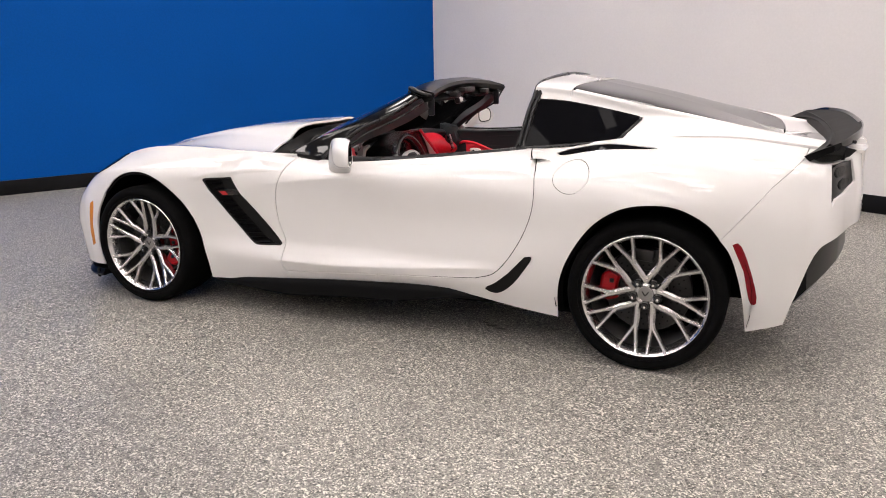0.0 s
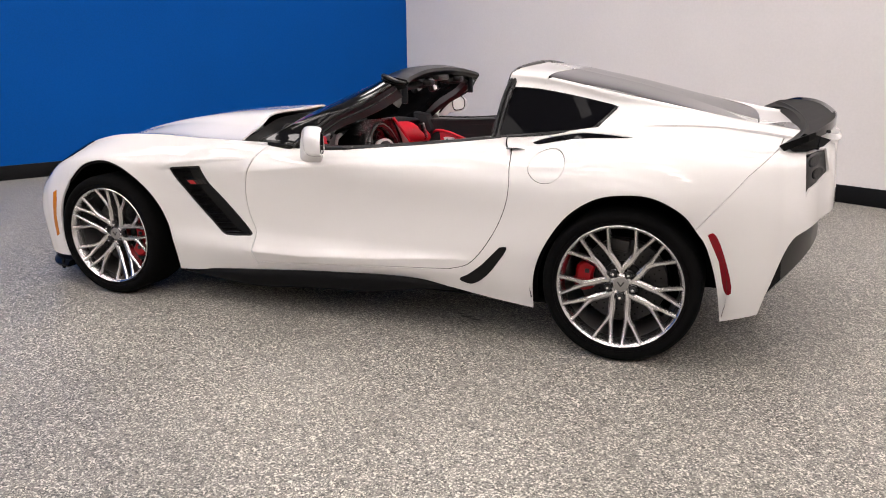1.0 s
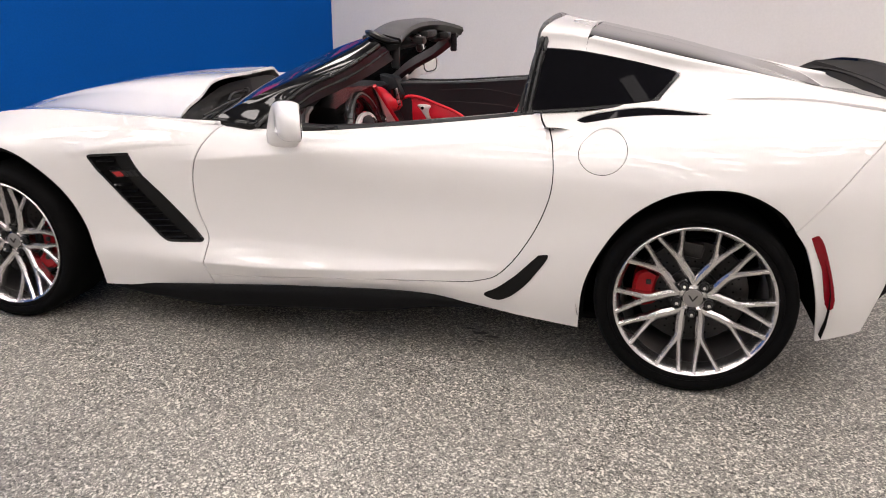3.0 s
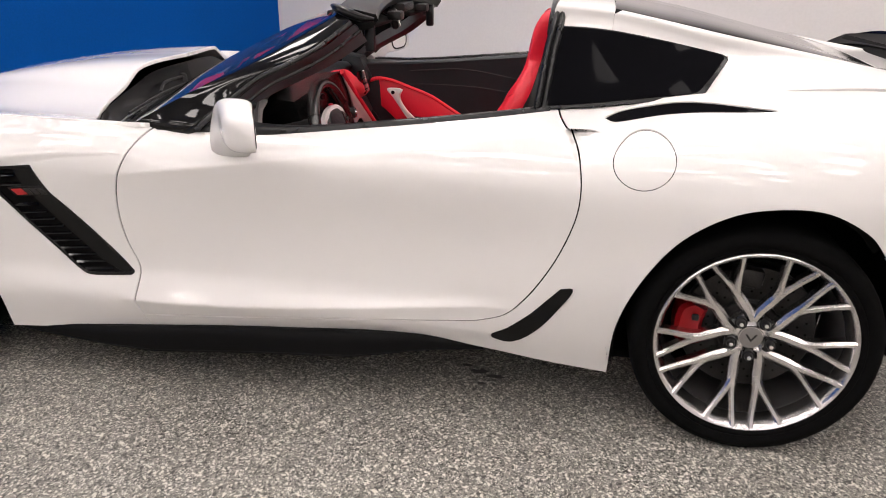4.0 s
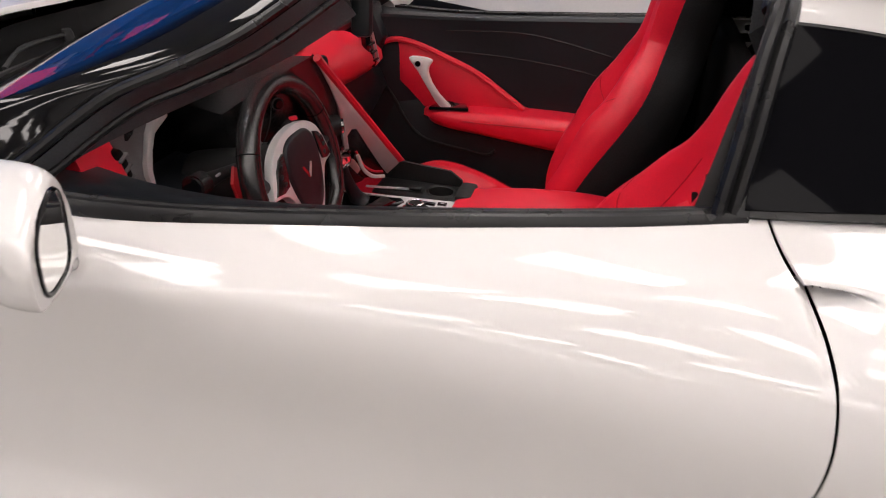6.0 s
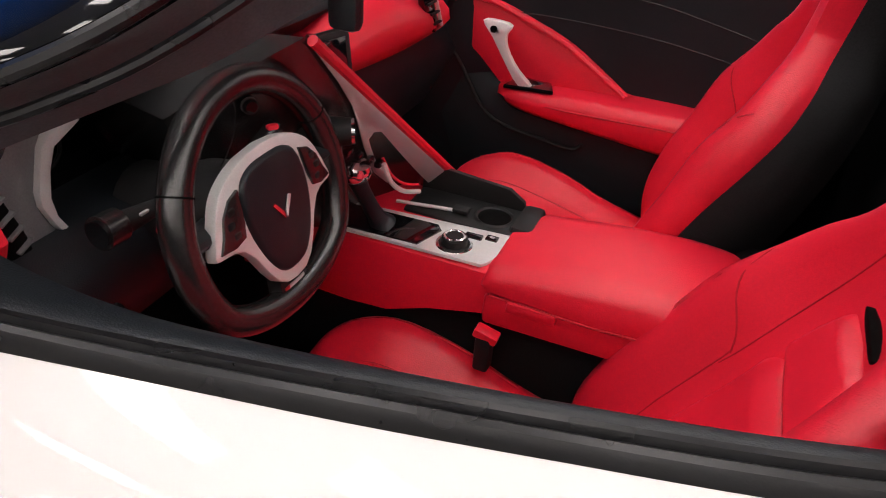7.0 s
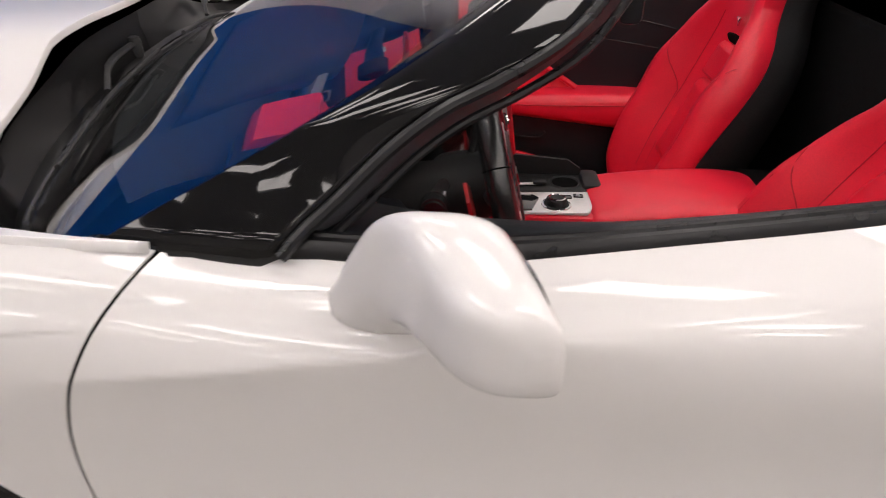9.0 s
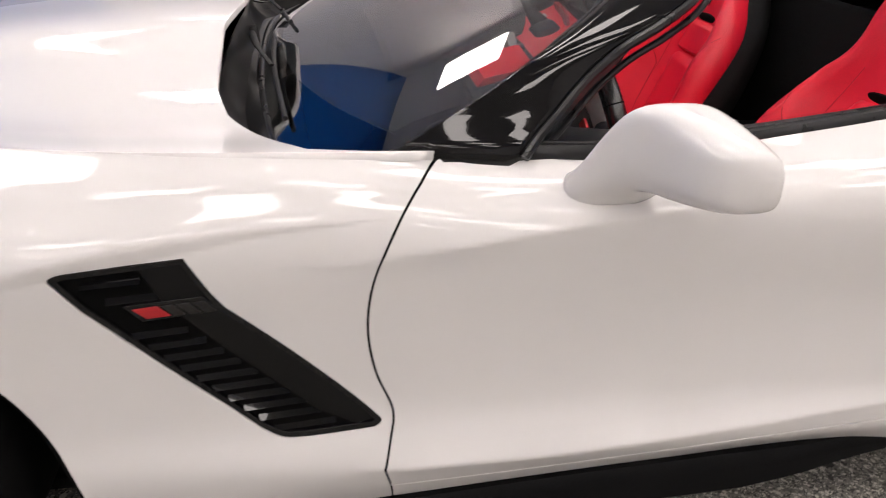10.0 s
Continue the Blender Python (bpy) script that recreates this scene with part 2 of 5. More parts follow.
def tube(path, radius, n=12, up=(0, 0, 1), flat=1.0, caps=True, closed=False):
    """A round or flattened bar along a path; radius may be a list."""
    pts = [Vector(p) for p in path]
    m = len(pts)
    rad = radius if isinstance(radius, (list, tuple)) else [radius] * m
    secs = []
    for i, p in enumerate(pts):
        t = (pts[(i + 1) % m] - pts[i - 1]) if closed else pts[min(i + 1, m - 1)] - pts[max(i - 1, 0)]
        t.normalize()
        a = t.cross(Vector(up)).normalized()
        b = a.cross(t)
        secs.append([p + rad[i] * (math.cos(w) * a + flat * math.sin(w) * b) for w in (2 * math.pi * k / n for k in range(n))])
    if closed:
        secs.append(secs[0])
    bm = loft(secs, True, caps and not closed)
    if closed:
        bmesh.ops.remove_doubles(bm, verts=bm.verts, dist=1e-6)
    return bm


def slab(poly, place, thick, bevel=0.0, seg=2):
    """A plate: a polygon of 2D points, laid out by place(a, b, h) and given thickness along h."""
    bm = bmesh.new()
    lo = [bm.verts.new((a, b, 0)) for a, b in poly]
    hi = [bm.verts.new((a, b, thick)) for a, b in poly]
    top = bm.faces.new(hi)
    bm.faces.new(lo[::-1])
    n = len(poly)
    for i in range(n):
        k = (i + 1) % n
        bm.faces.new((lo[i], lo[k], hi[k], hi[i]))
    bmesh.ops.recalc_face_normals(bm, faces=bm.faces)
    if bevel:
        bmesh.ops.bevel(bm, geom=list(top.edges), offset=bevel, segments=seg, profile=0.5, affect="EDGES")
    for v in bm.verts:
        v.co = place(v.co.x, v.co.y, v.co.z)
    bmesh.ops.recalc_face_normals(bm, faces=bm.faces)
    return bm


def empty(name, at=(0, 0, 0)):
    ob = new(name)
    ob.location = at
    return ob


# ---- the room: turned 29 degrees against the car ----
TURN = -29.0
ROOM = pose(0, 0, 0, 0, 0, TURN)
P0, P1, Q0, Q1, HIGH = -5.34, 8.5, -15.0, 4.0, 5.4


def room_box(name, p0, p1, q0, q1, z0, z1, material, label, category, bevel=0.0):
    bm = box((p0 + p1) / 2, (q0 + q1) / 2, (z0 + z1) / 2, p1 - p0, q1 - q0, z1 - z0, bevel)
    bmesh.ops.transform(bm, matrix=ROOM, verts=bm.verts)
    return tagged(part(name, bm, material), label, category, kind="structure")


room_box("floor", P0 - 0.2, P1 + 0.2, Q0 - 0.2, Q1 + 0.2, -0.1, 0, M_FLOOR, "grey speckled epoxy flake floor with a satin clear coat", "floor")
room_box("wall_west", P0 - 0.15, P0, Q0, Q1 + 0.15, 0, HIGH, M_BLUE, "smooth wall painted deep royal blue", "wall")
room_box("wall_north", P0, P1, Q1, Q1 + 0.15, 0, HIGH, M_WALL, "plain off-white painted wall behind the car", "wall")
room_box("wall_east", P1, P1 + 0.15, Q0, Q1 + 0.15, 0, HIGH, M_GREYWALL, "plain light grey painted wall", "wall")
room_box("wall_south", P0 - 0.15, P1 + 0.15, Q0 - 0.15, Q0, 0, HIGH, M_GREYWALL, "plain light grey painted wall", "wall")
room_box("ceiling", P0 - 0.15, P1 + 0.15, Q0 - 0.15, Q1 + 0.15, HIGH, HIGH + 0.1, M_CEIL, "plain white painted ceiling", "ceiling")
room_box("baseboard", P0, P0 + 0.012, Q0, Q1, 0, 0.15, M_BASE, "black vinyl cove base on the blue wall", "baseboard", 0.003)
room_box("baseboard", P0 + 0.012, P1, Q1 - 0.012, Q1, 0, 0.15, M_BASE, "black vinyl cove base on the white wall", "baseboard", 0.003)


def ceiling_light():
    """A recessed panel lamp, 0.6 by 1.2 m: a frame and a glowing diffuser."""
    lamp = empty("ceiling_light")
    bars = [box(0, s * 0.625, -0.012, 0.67, 0.03, 0.03, 0.003) for s in (-1, 1)] + [box(s * 0.320, 0, -0.012, 0.03, 1.22, 0.03, 0.003) for s in (-1, 1)]
    part("frame", merge(*bars), M_FRAME, lamp, "white metal frame")
    part("diffuser", box(0, 0, -0.006, 0.61, 1.22, 0.008), M_GLOW, lamp, "glowing white diffuser")
    return tagged(lamp, "flat white panel lamp set in the ceiling", "ceiling light", "ceiling lights")


first_lamp = None
for i, p in enumerate((-3.65, -1.85, -0.05, 1.75, 3.55, 5.35, 7.15)):
    for j in range(7):
        q = (3.3 if i % 2 == 0 else 2.05) - 2.75 * j
        if q < Q0 + 0.7:
            continue
        at = ROOM @ pose(p, q, HIGH, 0, 0, 90)
        if first_lamp is None:
            first_lamp = ceiling_light()
            first_lamp.matrix_basis = at
        else:
            copy_thing(first_lamp, at)

# dark spot on the floor under the sill, and a small worn mark
def spot(x, y, r, seed):
    rnd = random.Random(seed)
    bm = bmesh.new()
    ring = [bm.verts.new((x + r * (0.6 + 0.6 * rnd.random()) * math.cos(a), y + 0.5 * r * (0.6 + 0.6 * rnd.random()) * math.sin(a), 0.0015)) for a in np.linspace(0, 2 * math.pi, 15)[:-1]]
    bm.faces.new(ring)
    return bm


stains = [spot(0.58, -0.64, 0.035, 1), spot(0.635, -0.665, 0.03, 2), spot(0.535, -0.605, 0.02, 3), spot(0.595, -0.715, 0.018, 4)]
tagged(part("floor_stain", merge(*stains), M_STAIN), "small dark oil spots on the epoxy floor", "stain", kind="structure")
tagged(part("floor_mark", spot(0.80, -1.97, 0.012, 7), M_STAIN), "small worn mark in the epoxy floor", "mark", kind="structure")

# ---- the car: its skin as a net of long lines ----
def hermite(xs, ys):
    xs, ys = np.array(xs, float), np.array(ys, float)
    h = np.diff(xs)
    s = np.diff(ys) / h
    m = np.empty_like(ys)
    m[1:-1] = (s[:-1] * h[1:] + s[1:] * h[:-1]) / (h[:-1] + h[1:])
    m[0], m[-1] = s[0], s[-1]

    def f(x):
        x = np.clip(np.asarray(x, float), xs[0], xs[-1])
        i = np.clip(np.searchsorted(xs, x, side="right") - 1, 0, len(h) - 1)
        t = (x - xs[i]) / h[i]
        return ((2 * t**3 - 3 * t**2 + 1) * ys[i] + (t**3 - 2 * t**2 + t) * h[i] * m[i]
                + (-2 * t**3 + 3 * t**2) * ys[i + 1] + (t**3 - t**2) * h[i] * m[i + 1])
    return f


def skin(stations, lines, shift=None, press=None):
    """A surface from long lines, each (half-widths, heights) at the stations, bottom line first.
    S(u, v): u is the station, v the line. shift: how far each line is drawn back at the nose."""
    fy = [hermite(stations, w) for w, z in lines]
    fz = [hermite(stations, z) for w, z in lines]
    K = len(lines)
    nose = hermite((-2.28, -2.05, -1.85, -1.7, 3), (1.0, 0.45, 0.12, 0.0, 0.0))

    def S(u, v):
        u, v = np.atleast_1d(np.asarray(u, float)), np.clip(np.atleast_1d(np.asarray(v, float)), 0, K - 1)
        Y = np.array([f(u) for f in fy])
        Z = np.array([f(u) for f in fz])
        X = np.array([u + (nose(u) * shift[k] if shift else 0) for k in range(K)])
        i = np.clip(np.floor(v).astype(int), 0, K - 2)
        t = v - i
        a = np.arange(len(u))

        def along(A):
            p1, p2 = A[i, a], A[i + 1, a]
            p0 = np.where(i > 0, A[np.maximum(i - 1, 0), a], 2 * p1 - p2)
            p3 = np.where(i < K - 2, A[np.minimum(i + 2, K - 1), a], 2 * p2 - p1)
            return 0.5 * (2 * p1 + (p2 - p0) * t + (2 * p0 - 5 * p1 + 4 * p2 - p3) * t**2 + (3 * p1 - p0 - 3 * p2 + p3) * t**3)
        P = np.stack([along(X), -along(Y), along(Z)], axis=1)
        if press is not None:
            P[:, 1] -= press(P[:, 0], P[:, 2])
        return P
    S.top = K - 1
    return S


def ridge(x, z, zc, d, w):
    """A folded edge along the height zc: a sharp crest that fades within w."""
    return d * np.clip(1 - np.sqrt((z - zc) ** 2 + .003 ** 2) / w, 0, 1) ** 2


def pressing(x, z):
    """Folds pressed into the flank: shoulder, sill, fender step and the hollow behind the door."""
    fade = np.clip((x + .56) / .2, 0, 1) * np.clip((.87 - x) / .15, 0, 1)
    out = ridge(x, z, .7705 + .119 * x, .0085 * fade, .06)
    out = out + ridge(x, z, np.interp(x, (-.45, -.15, .25, .62), (.318, .320, .345, .378)), .0095 * np.clip((x + .52) / .1, 0, 1) * np.clip((.75 - x) / .2, 0, 1), .042)
    zt = np.interp(x, (-.96, -.924, -.827, -.676, -.445), (.722, .734, .752, .767, .775))
    zb = np.interp(x, (-.96, -.884, -.754, -.637, -.445), (.700, .715, .736, .757, .7745))
    d = .011 * np.clip((x + 1.02) / .1, 0, 1) * np.clip((-.43 - x) / .45, 0, 1)
    rise = np.clip((z - zb) / np.maximum(zt - zb, 1e-4), 1e-4, 3)
    fall = np.where(z < zt, 1 + (zt - z) / .045, np.clip(1 - (z - zt) / .09, 1e-4, 1) ** 2)
    out = out + d * (rise ** -5 + fall ** -5) ** -.2
    seam = np.interp(z, (.79, .835, .868), (.868, .856, .833))
    lo = .796 + .85 * (x - .857)
    hollow = np.clip(1 - (x - .845) / .080, 0, 1) * np.clip((x - seam + .006) / .004, 0, 1) * np.clip((z - lo) / np.maximum(.868 - lo, .01), 0, 1) * np.clip((.872 - z) / .006, 0, 1)
    return out - .062 * hollow


ST = (-2.28, -2.22, -2.05, -1.85, -1.7, -1.355, -0.94, -0.5, 0, 0.45, 0.85, 1.05, 1.355, 1.7, 1.95, 2.1, 2.18, 2.2)
SIDE = skin(ST, [
    ((0, .35, .70, .86, .905, .91, .895, .895, .895, .89, .885, .885, .90, .88, .80, .63, .30, 0),
     (.18, .18, .16, .16, .17, .17, .167, .20, .235, .246, .19, .17, .17, .20, .24, .34, .42, .44)),
    ((0, .36, .72, .875, .92, .935, .925, .937, .935, .925, .925, .925, .95, .905, .83, .66, .31, 0),
     (.30, .30, .30, .30, .31, .31, .31, .315, .32, .32, .31, .30, .31, .33, .36, .44, .52, .54)),
    ((0, .36, .73, .885, .93, .95, .92, .912, .906, .912, .942, .955, .97, .915, .84, .67, .31, 0),
     (.40, .40, .42, .43, .43, .43, .42, .42, .42, .42, .44, .44, .45, .46, .48, .55, .61, .62)),
    ((0, .34, .70, .875, .925, .958, .928, .918, .905, .905, .938, .958, .982, .925, .845, .67, .31, 0),
     (.50, .50, .53, .55, .56, .57, .57, .57, .57, .57, .58, .59, .60, .60, .62, .66, .70, .71)),
    ((0, .30, .62, .82, .89, .945, .938, .93, .92, .918, .937, .953, .98, .925, .825, .65, .30, 0),
     (.58, .58, .61, .645, .68, .715, .72, .73, .735, .745, .745, .74, .74, .75, .75, .78, .80, .80)),
    ((0, .28, .55, .745, .835, .885, .895, .902, .882, .87, .866, .892, .91, .86, .775, .61, .29, 0),
     (.63, .63, .655, .685, .722, .783, .80, .81, .797, .818, .848, .838, .862, .872, .87, .87, .87, .87)),
    ((0, .26, .50, .66, .72, .78, .82, .864, .828, .775, .716, .69, .715, .66, .61, .50, .26, 0),
     (.66, .665, .69, .728, .768, .842, .865, .856, .835, .868, .908, .925, .972, .975, .94, .922, .913, .911)),
], (0, -.01, -.01, .03, .10, .2, .30), pressing)

SF = (-2.28, -2.22, -2.05, -1.85, -1.7, -1.355, -0.94, -0.7, -0.30)
HOOD = skin(SF, [
    ((0, .26, .50, .66, .72, .78, .82, .846, .864),
     (.66, .665, .69, .728, .768, .842, .865, .861, .8555)),
    ((0, .20, .40, .52, .56, .61, .63, .64, .66),
     (.67, .675, .70, .74, .778, .835, .848, .836, .836)),
    ((0, .13, .24, .32, .35, .38, .40, .42, .44),
     (.68, .685, .712, .752, .79, .852, .885, .880, .880)),
    ((0, .09, .16, .21, .23, .25, .265, .275, .28),
     (.683, .688, .717, .765, .806, .874, .926, .942, .952)),
    ((0, 0, 0, 0, 0, 0, 0, 0, 0),
     (.685, .69, .72, .77, .81, .88, .933, .948, .958)),
], (.30, .31, .32, .32, .32))

SR = (0.70, 0.92, 1.05, 1.262, 1.4, 1.645, 1.842, 2.0, 2.1, 2.18, 2.2)
REAR = skin(SR, [
    ((.738, .706, .69, .705, .715, .672, .632, .59, .50, .26, 0),
     (.898, .914, .925, .957, .974, .978, .958, .934, .922, .913, .911)),
    ((.605, .59, .578, .565, .565, .55, .52, .48, .40, .2, 0),
     (1.128, 1.115, 1.09, 1.043, 1.034, 1.012, .98, .952, .932, .916, .913)),
    ((.53, .52, .512, .50, .487, .465, .445, .41, .33, .17, 0),
     (1.200, 1.178, 1.152, 1.108, 1.076, 1.016, .966, .946, .934, .919, .914)),
    ((0, 0, 0, 0, 0, 0, 0, 0, 0, 0, 0),
     (1.240, 1.192, 1.164, 1.118, 1.082, 1.006, .950, .938, .930, .918, .915)),
])


# the quarter window is a plain ruled sheet
PANE = skin((0.70, 0.92, 1.05, 1.29), [
    ((.742, .724, .714, .703), (.898, .914, .928, .959)),
    ((.6725, .6575, .6485, .6365), (1.013, 1.0145, 1.010, .9985)),
    ((.603, .591, .583, .570), (1.128, 1.115, 1.092, 1.038)),
])


def at_x(S, pts):
    """Points (x, v) of a skin as (u, v)."""
    out = []
    for x, v in pts:
        u = x
        for _ in range(12):
            u += x - float(S(u, v)[0, 0])
        out.append((u, v))
    return out


def normals(S, u, v):
    e, f = 4e-3, 2.5e-2
    du = S(u + e, v) - S(u - e, v)
    dv = S(u, np.clip(v + f, 0, S.top)) - S(u, np.clip(v - f, 0, S.top))
    n = np.cross(du, dv)
    return n / np.maximum(np.linalg.norm(n, axis=1), 1e-9)[:, None]


def on_side(S, pts):
    """Side-view points (x, z) as (u, v) of the skin."""
    pts = np.array(pts, float)
    u = pts[:, 0].copy()
    n, g = len(u), 161
    grid = np.linspace(0, S.top, g)
    rows = np.arange(n)
    for _ in range(6 if u.min() < -1.7 else 1):
        q = S(np.repeat(u, g), np.tile(grid, n))[:, 2].reshape(n, g)
        q = np.maximum.accumulate(q, axis=1)
        k = np.clip((q < pts[:, 1:2]).sum(axis=1), 1, g - 1)
        z0, z1 = q[rows, k - 1], q[rows, k]
        v = grid[k - 1] + np.clip((pts[:, 1] - z0) / np.maximum(z1 - z0, 1e-9), 0, 1) * (grid[1] - grid[0])
        u = u + pts[:, 0] - S(u, v)[:, 0]
    return np.stack([u, v], axis=1)


def inside(poly, pts):
    x, y = pts[:, 0], pts[:, 1]
    hit = np.zeros(len(pts), bool)
    for (x0, y0), (x1, y1) in zip(poly, np.roll(poly, -1, axis=0)):
        c = ((y0 > y) != (y1 > y)) & (x < (x1 - x0) * (y - y0) / (y1 - y0 + 1e-12) + x0)
        hit ^= c
    return hit


def shrink(poly, d):
    """Moves a closed outline inward by d."""
    poly = np.array(poly, float)
    area = np.sum(poly[:, 0] * np.roll(poly[:, 1], -1) - np.roll(poly[:, 0], -1) * poly[:, 1])
    a, b = poly - np.roll(poly, 1, axis=0), np.roll(poly, -1, axis=0) - poly
    a /= np.maximum(np.linalg.norm(a, axis=1), 1e-9)[:, None]
    b /= np.maximum(np.linalg.norm(b, axis=1), 1e-9)[:, None]
    n = np.stack([-(a + b)[:, 1], (a + b)[:, 0]], axis=1)
    n /= np.maximum(np.linalg.norm(n, axis=1), 0.5)[:, None]
    return poly + n * d * (1 if area > 0 else -1)


def dense(poly, step=0.012):
    out = []
    poly = np.array(poly, float)
    for p, q in zip(poly, np.roll(poly, -1, axis=0)):
        n = max(1, int(np.ceil(np.linalg.norm(q - p) / step)))
        out += [p + (q - p) * k / n for k in range(n)]
    return np.array(out)


VS = 0.12


def panel(name, S, outline, parent, material, holes=(), side=True, gap=0.0022, thick=0.014, step=0.022, flip=False, label="", lift=0.0):
    """A body panel: an outline on the skin, in side view (x, z) or in (u, v), with rolled-in edges.
    flip: the same on the car's other side."""
    from mathutils.geometry import delaunay_2d_cdt
    if side:
        loops = [on_side(S, dense(shrink(o, g))) for o, g in [(outline, gap)] + [(h, -gap) for h in holes]]
        loops = [np.stack([l[:, 0], l[:, 1] * VS], axis=1) for l in loops]
    else:
        loops = [dense(np.array(o, float) * (1, VS)) for o in [outline, *holes]]
    lo, hi = loops[0].min(axis=0), loops[0].max(axis=0)
    g = np.stack(np.meshgrid(np.arange(lo[0], hi[0], step), np.arange(lo[1], hi[1], step * 0.8)), axis=-1).reshape(-1, 2)
    keep = inside(loops[0], g)
    for h in loops[1:]:
        keep &= ~inside(h, g)
    g = g[keep]
    near = np.concatenate(loops)
    ok = np.array([np.min(np.sum((near - p) ** 2, axis=1)) > (0.35 * step) ** 2 for p in g], bool) if len(g) else np.zeros(0, bool)
    g = g[ok]
    pts = np.concatenate([near, g])
    edges, base = [], 0
    for l in loops:
        edges += [(base + i, base + (i + 1) % len(l)) for i in range(len(l))]
        base += len(l)
    co, _, tris, _, _, _ = delaunay_2d_cdt([Vector(p) for p in pts], edges, [], 0, 1e-6)
    co = np.array([tuple(c) for c in co])
    tris = np.array([t for t in tris], int)
    mid = co[tris].mean(axis=1)
    keep = inside(loops[0], mid)
    for h in loops[1:]:
        keep &= ~inside(h, mid)
    tris = tris[keep]
    u, v = co[:, 0], co[:, 1] / VS
    pos, nor = S(u, v), normals(S, u, v)
    if nor[:, 1].mean() > 0 and nor[:, 2].mean() < 0.5 or nor[:, 2].mean() < -0.3:
        nor = -nor
    pos = pos + nor * lift
    a, b, c = pos[tris[:, 0]], pos[tris[:, 1]], pos[tris[:, 2]]
    turn = np.einsum("ij,ij->i", np.cross(b - a, c - a), nor[tris[:, 0]]) < 0
    tris[turn] = tris[turn][:, ::-1]
    # rolled edges
    seen = {}
    for t in tris:
        for i in range(3):
            e = (int(t[i]), int(t[(i + 1) % 3]))
            seen[e] = seen.get((e[1], e[0]), 0) + 1 if (e[1], e[0]) in seen else 1
    rim = [e for e in seen if (e[1], e[0]) not in seen]
    verts = [tuple(p) for p in pos]
    norms = [tuple(n) for n in nor]
    faces = [tuple(int(i) for i in t) for t in tris]
    r, lean = 0.0012, {}
    for i, j in rim:
        o = np.cross(pos[j] - pos[i], 0.5 * (nor[i] + nor[j]))
        o /= max(np.linalg.norm(o), 1e-9)
        for k in (i, j):
            lean[k] = lean.get(k, 0) + o
    low = {}
    for k, o in lean.items():
        o = o / max(np.linalg.norm(o), 1e-9)
        low[k] = len(verts)
        verts += [tuple(pos[k] - nor[k] * r + o * r * 0.6), tuple(pos[k] - nor[k] * thick)]
        norms += [tuple(0.5 * nor[k] + o), tuple(o)]
    for i, j in rim:
        faces += [(j, i, low[i], low[j]), (low[j], low[i], low[i] + 1, low[j] + 1)]
    if flip:
        verts = [(x, -y, z) for x, y, z in verts]
        norms = [(x, -y, z) for x, y, z in norms]
        faces = [f[::-1] for f in faces]
    me = bpy.data.meshes.new(name)
    me.from_pydata(verts, [], faces)
    me.materials.append(material)
    me.shade_smooth()
    me.normals_split_custom_set_from_vertices([Vector(n).normalized() for n in norms])
    ob = new(name, me)
    ob.parent = parent
    return tagged(ob, label) if label else ob


# ---- the car: panels ----
CAR = tagged(empty("sports_car"), "white two-seat sports car, roof panel off, red leather cabin", "car")
Z6 = hermite(ST, (.66, .665, .69, .728, .768, .842, .865, .856, .835, .868, .908, .925, .972, .975, .94, .922, .913, .911))
Z0 = hermite(ST, (.18, .18, .16, .16, .17, .17, .167, .20, .235, .246, .19, .17, .17, .20, .24, .34, .42, .44))


def along(f, a, b, n=24):
    return [(x, float(f(x))) for x in np.linspace(a, b, n)]


def edge(pts, n=6):
    return [tuple(p) for p in crom(pts, n)]


SEAM_F = edge([(-.362, .853), (-.383, .834), (-.429, .771), (-.468, .68), (-.480, .59), (-.468, .498), (-.442, .425), (-.440, .40)]) + [(-.457, .315), (-.445, .262)]
SILL = edge([(-.445, .262), (-.233, .272), (.116, .297), (.501, .321), (.598, .329)])
SEAM_R = edge([(.598, .329), (.68, .356), (.735, .408), (.785, .478), (.831, .563), (.865, .66), (.873, .73), (.868, .79), (.856, .835), (.833, .868)]) + edge([(.833, .868), (.801, .888), (.785, .905)])
ARCH_F = edge([(-.945, .167), (-.95, .303), (-1.008, .490), (-1.098, .611), (-1.232, .704), (-1.36, .729), (-1.498, .700), (-1.62, .60)])
ARCH_F2 = edge([(-1.62, .60), (-1.70, .47), (-1.735, .30), (-1.72, .17)])
ARCH_R = edge([(.98, .172), (.993, .354), (1.045, .492), (1.14, .624), (1.255, .701), (1.368, .722), (1.478, .713), (1.588, .654), (1.64, .592)])
ARCH_R2 = edge([(1.64, .592), (1.68, .535), (1.732, .375), (1.758, .205)])
VENT = edge([(-.912, .697), (-.918, .706), (-.905, .714), (-.88, .717)], 4) + [(-.737, .729), (-.705, .668)] + edge([(-.69, .645), (-.58, .535), (-.474, .418), (-.462, .402), (-.472, .393)], 5) + edge([(-.50, .391), (-.600, .386), (-.625, .389), (-.655, .406)], 4) + edge([(-.675, .425), (-.785, .54), (-.885, .655)], 4)
FUEL = [(1.026 + .077 * math.cos(w) * (1 + .09 * math.sin(w)), .8105 + .0625 * math.sin(w)) for w in np.linspace(0, 2 * math.pi, 49)[:-1]]
BVENT = edge([(.920, .891), (.962, .901), (1.043, .911), (1.112, .920), (1.158, .924), (1.256, .928), (1.36, .928)]) + edge([(1.33, .926), (1.18, .911), (.956, .888), (.938, .889)])
GILL = edge([(.836, .452), (.868, .455), (.822, .377), (.778, .321), (.725, .277), (.690, .266), (.645, .283), (.690, .312), (.757, .367)], 5)
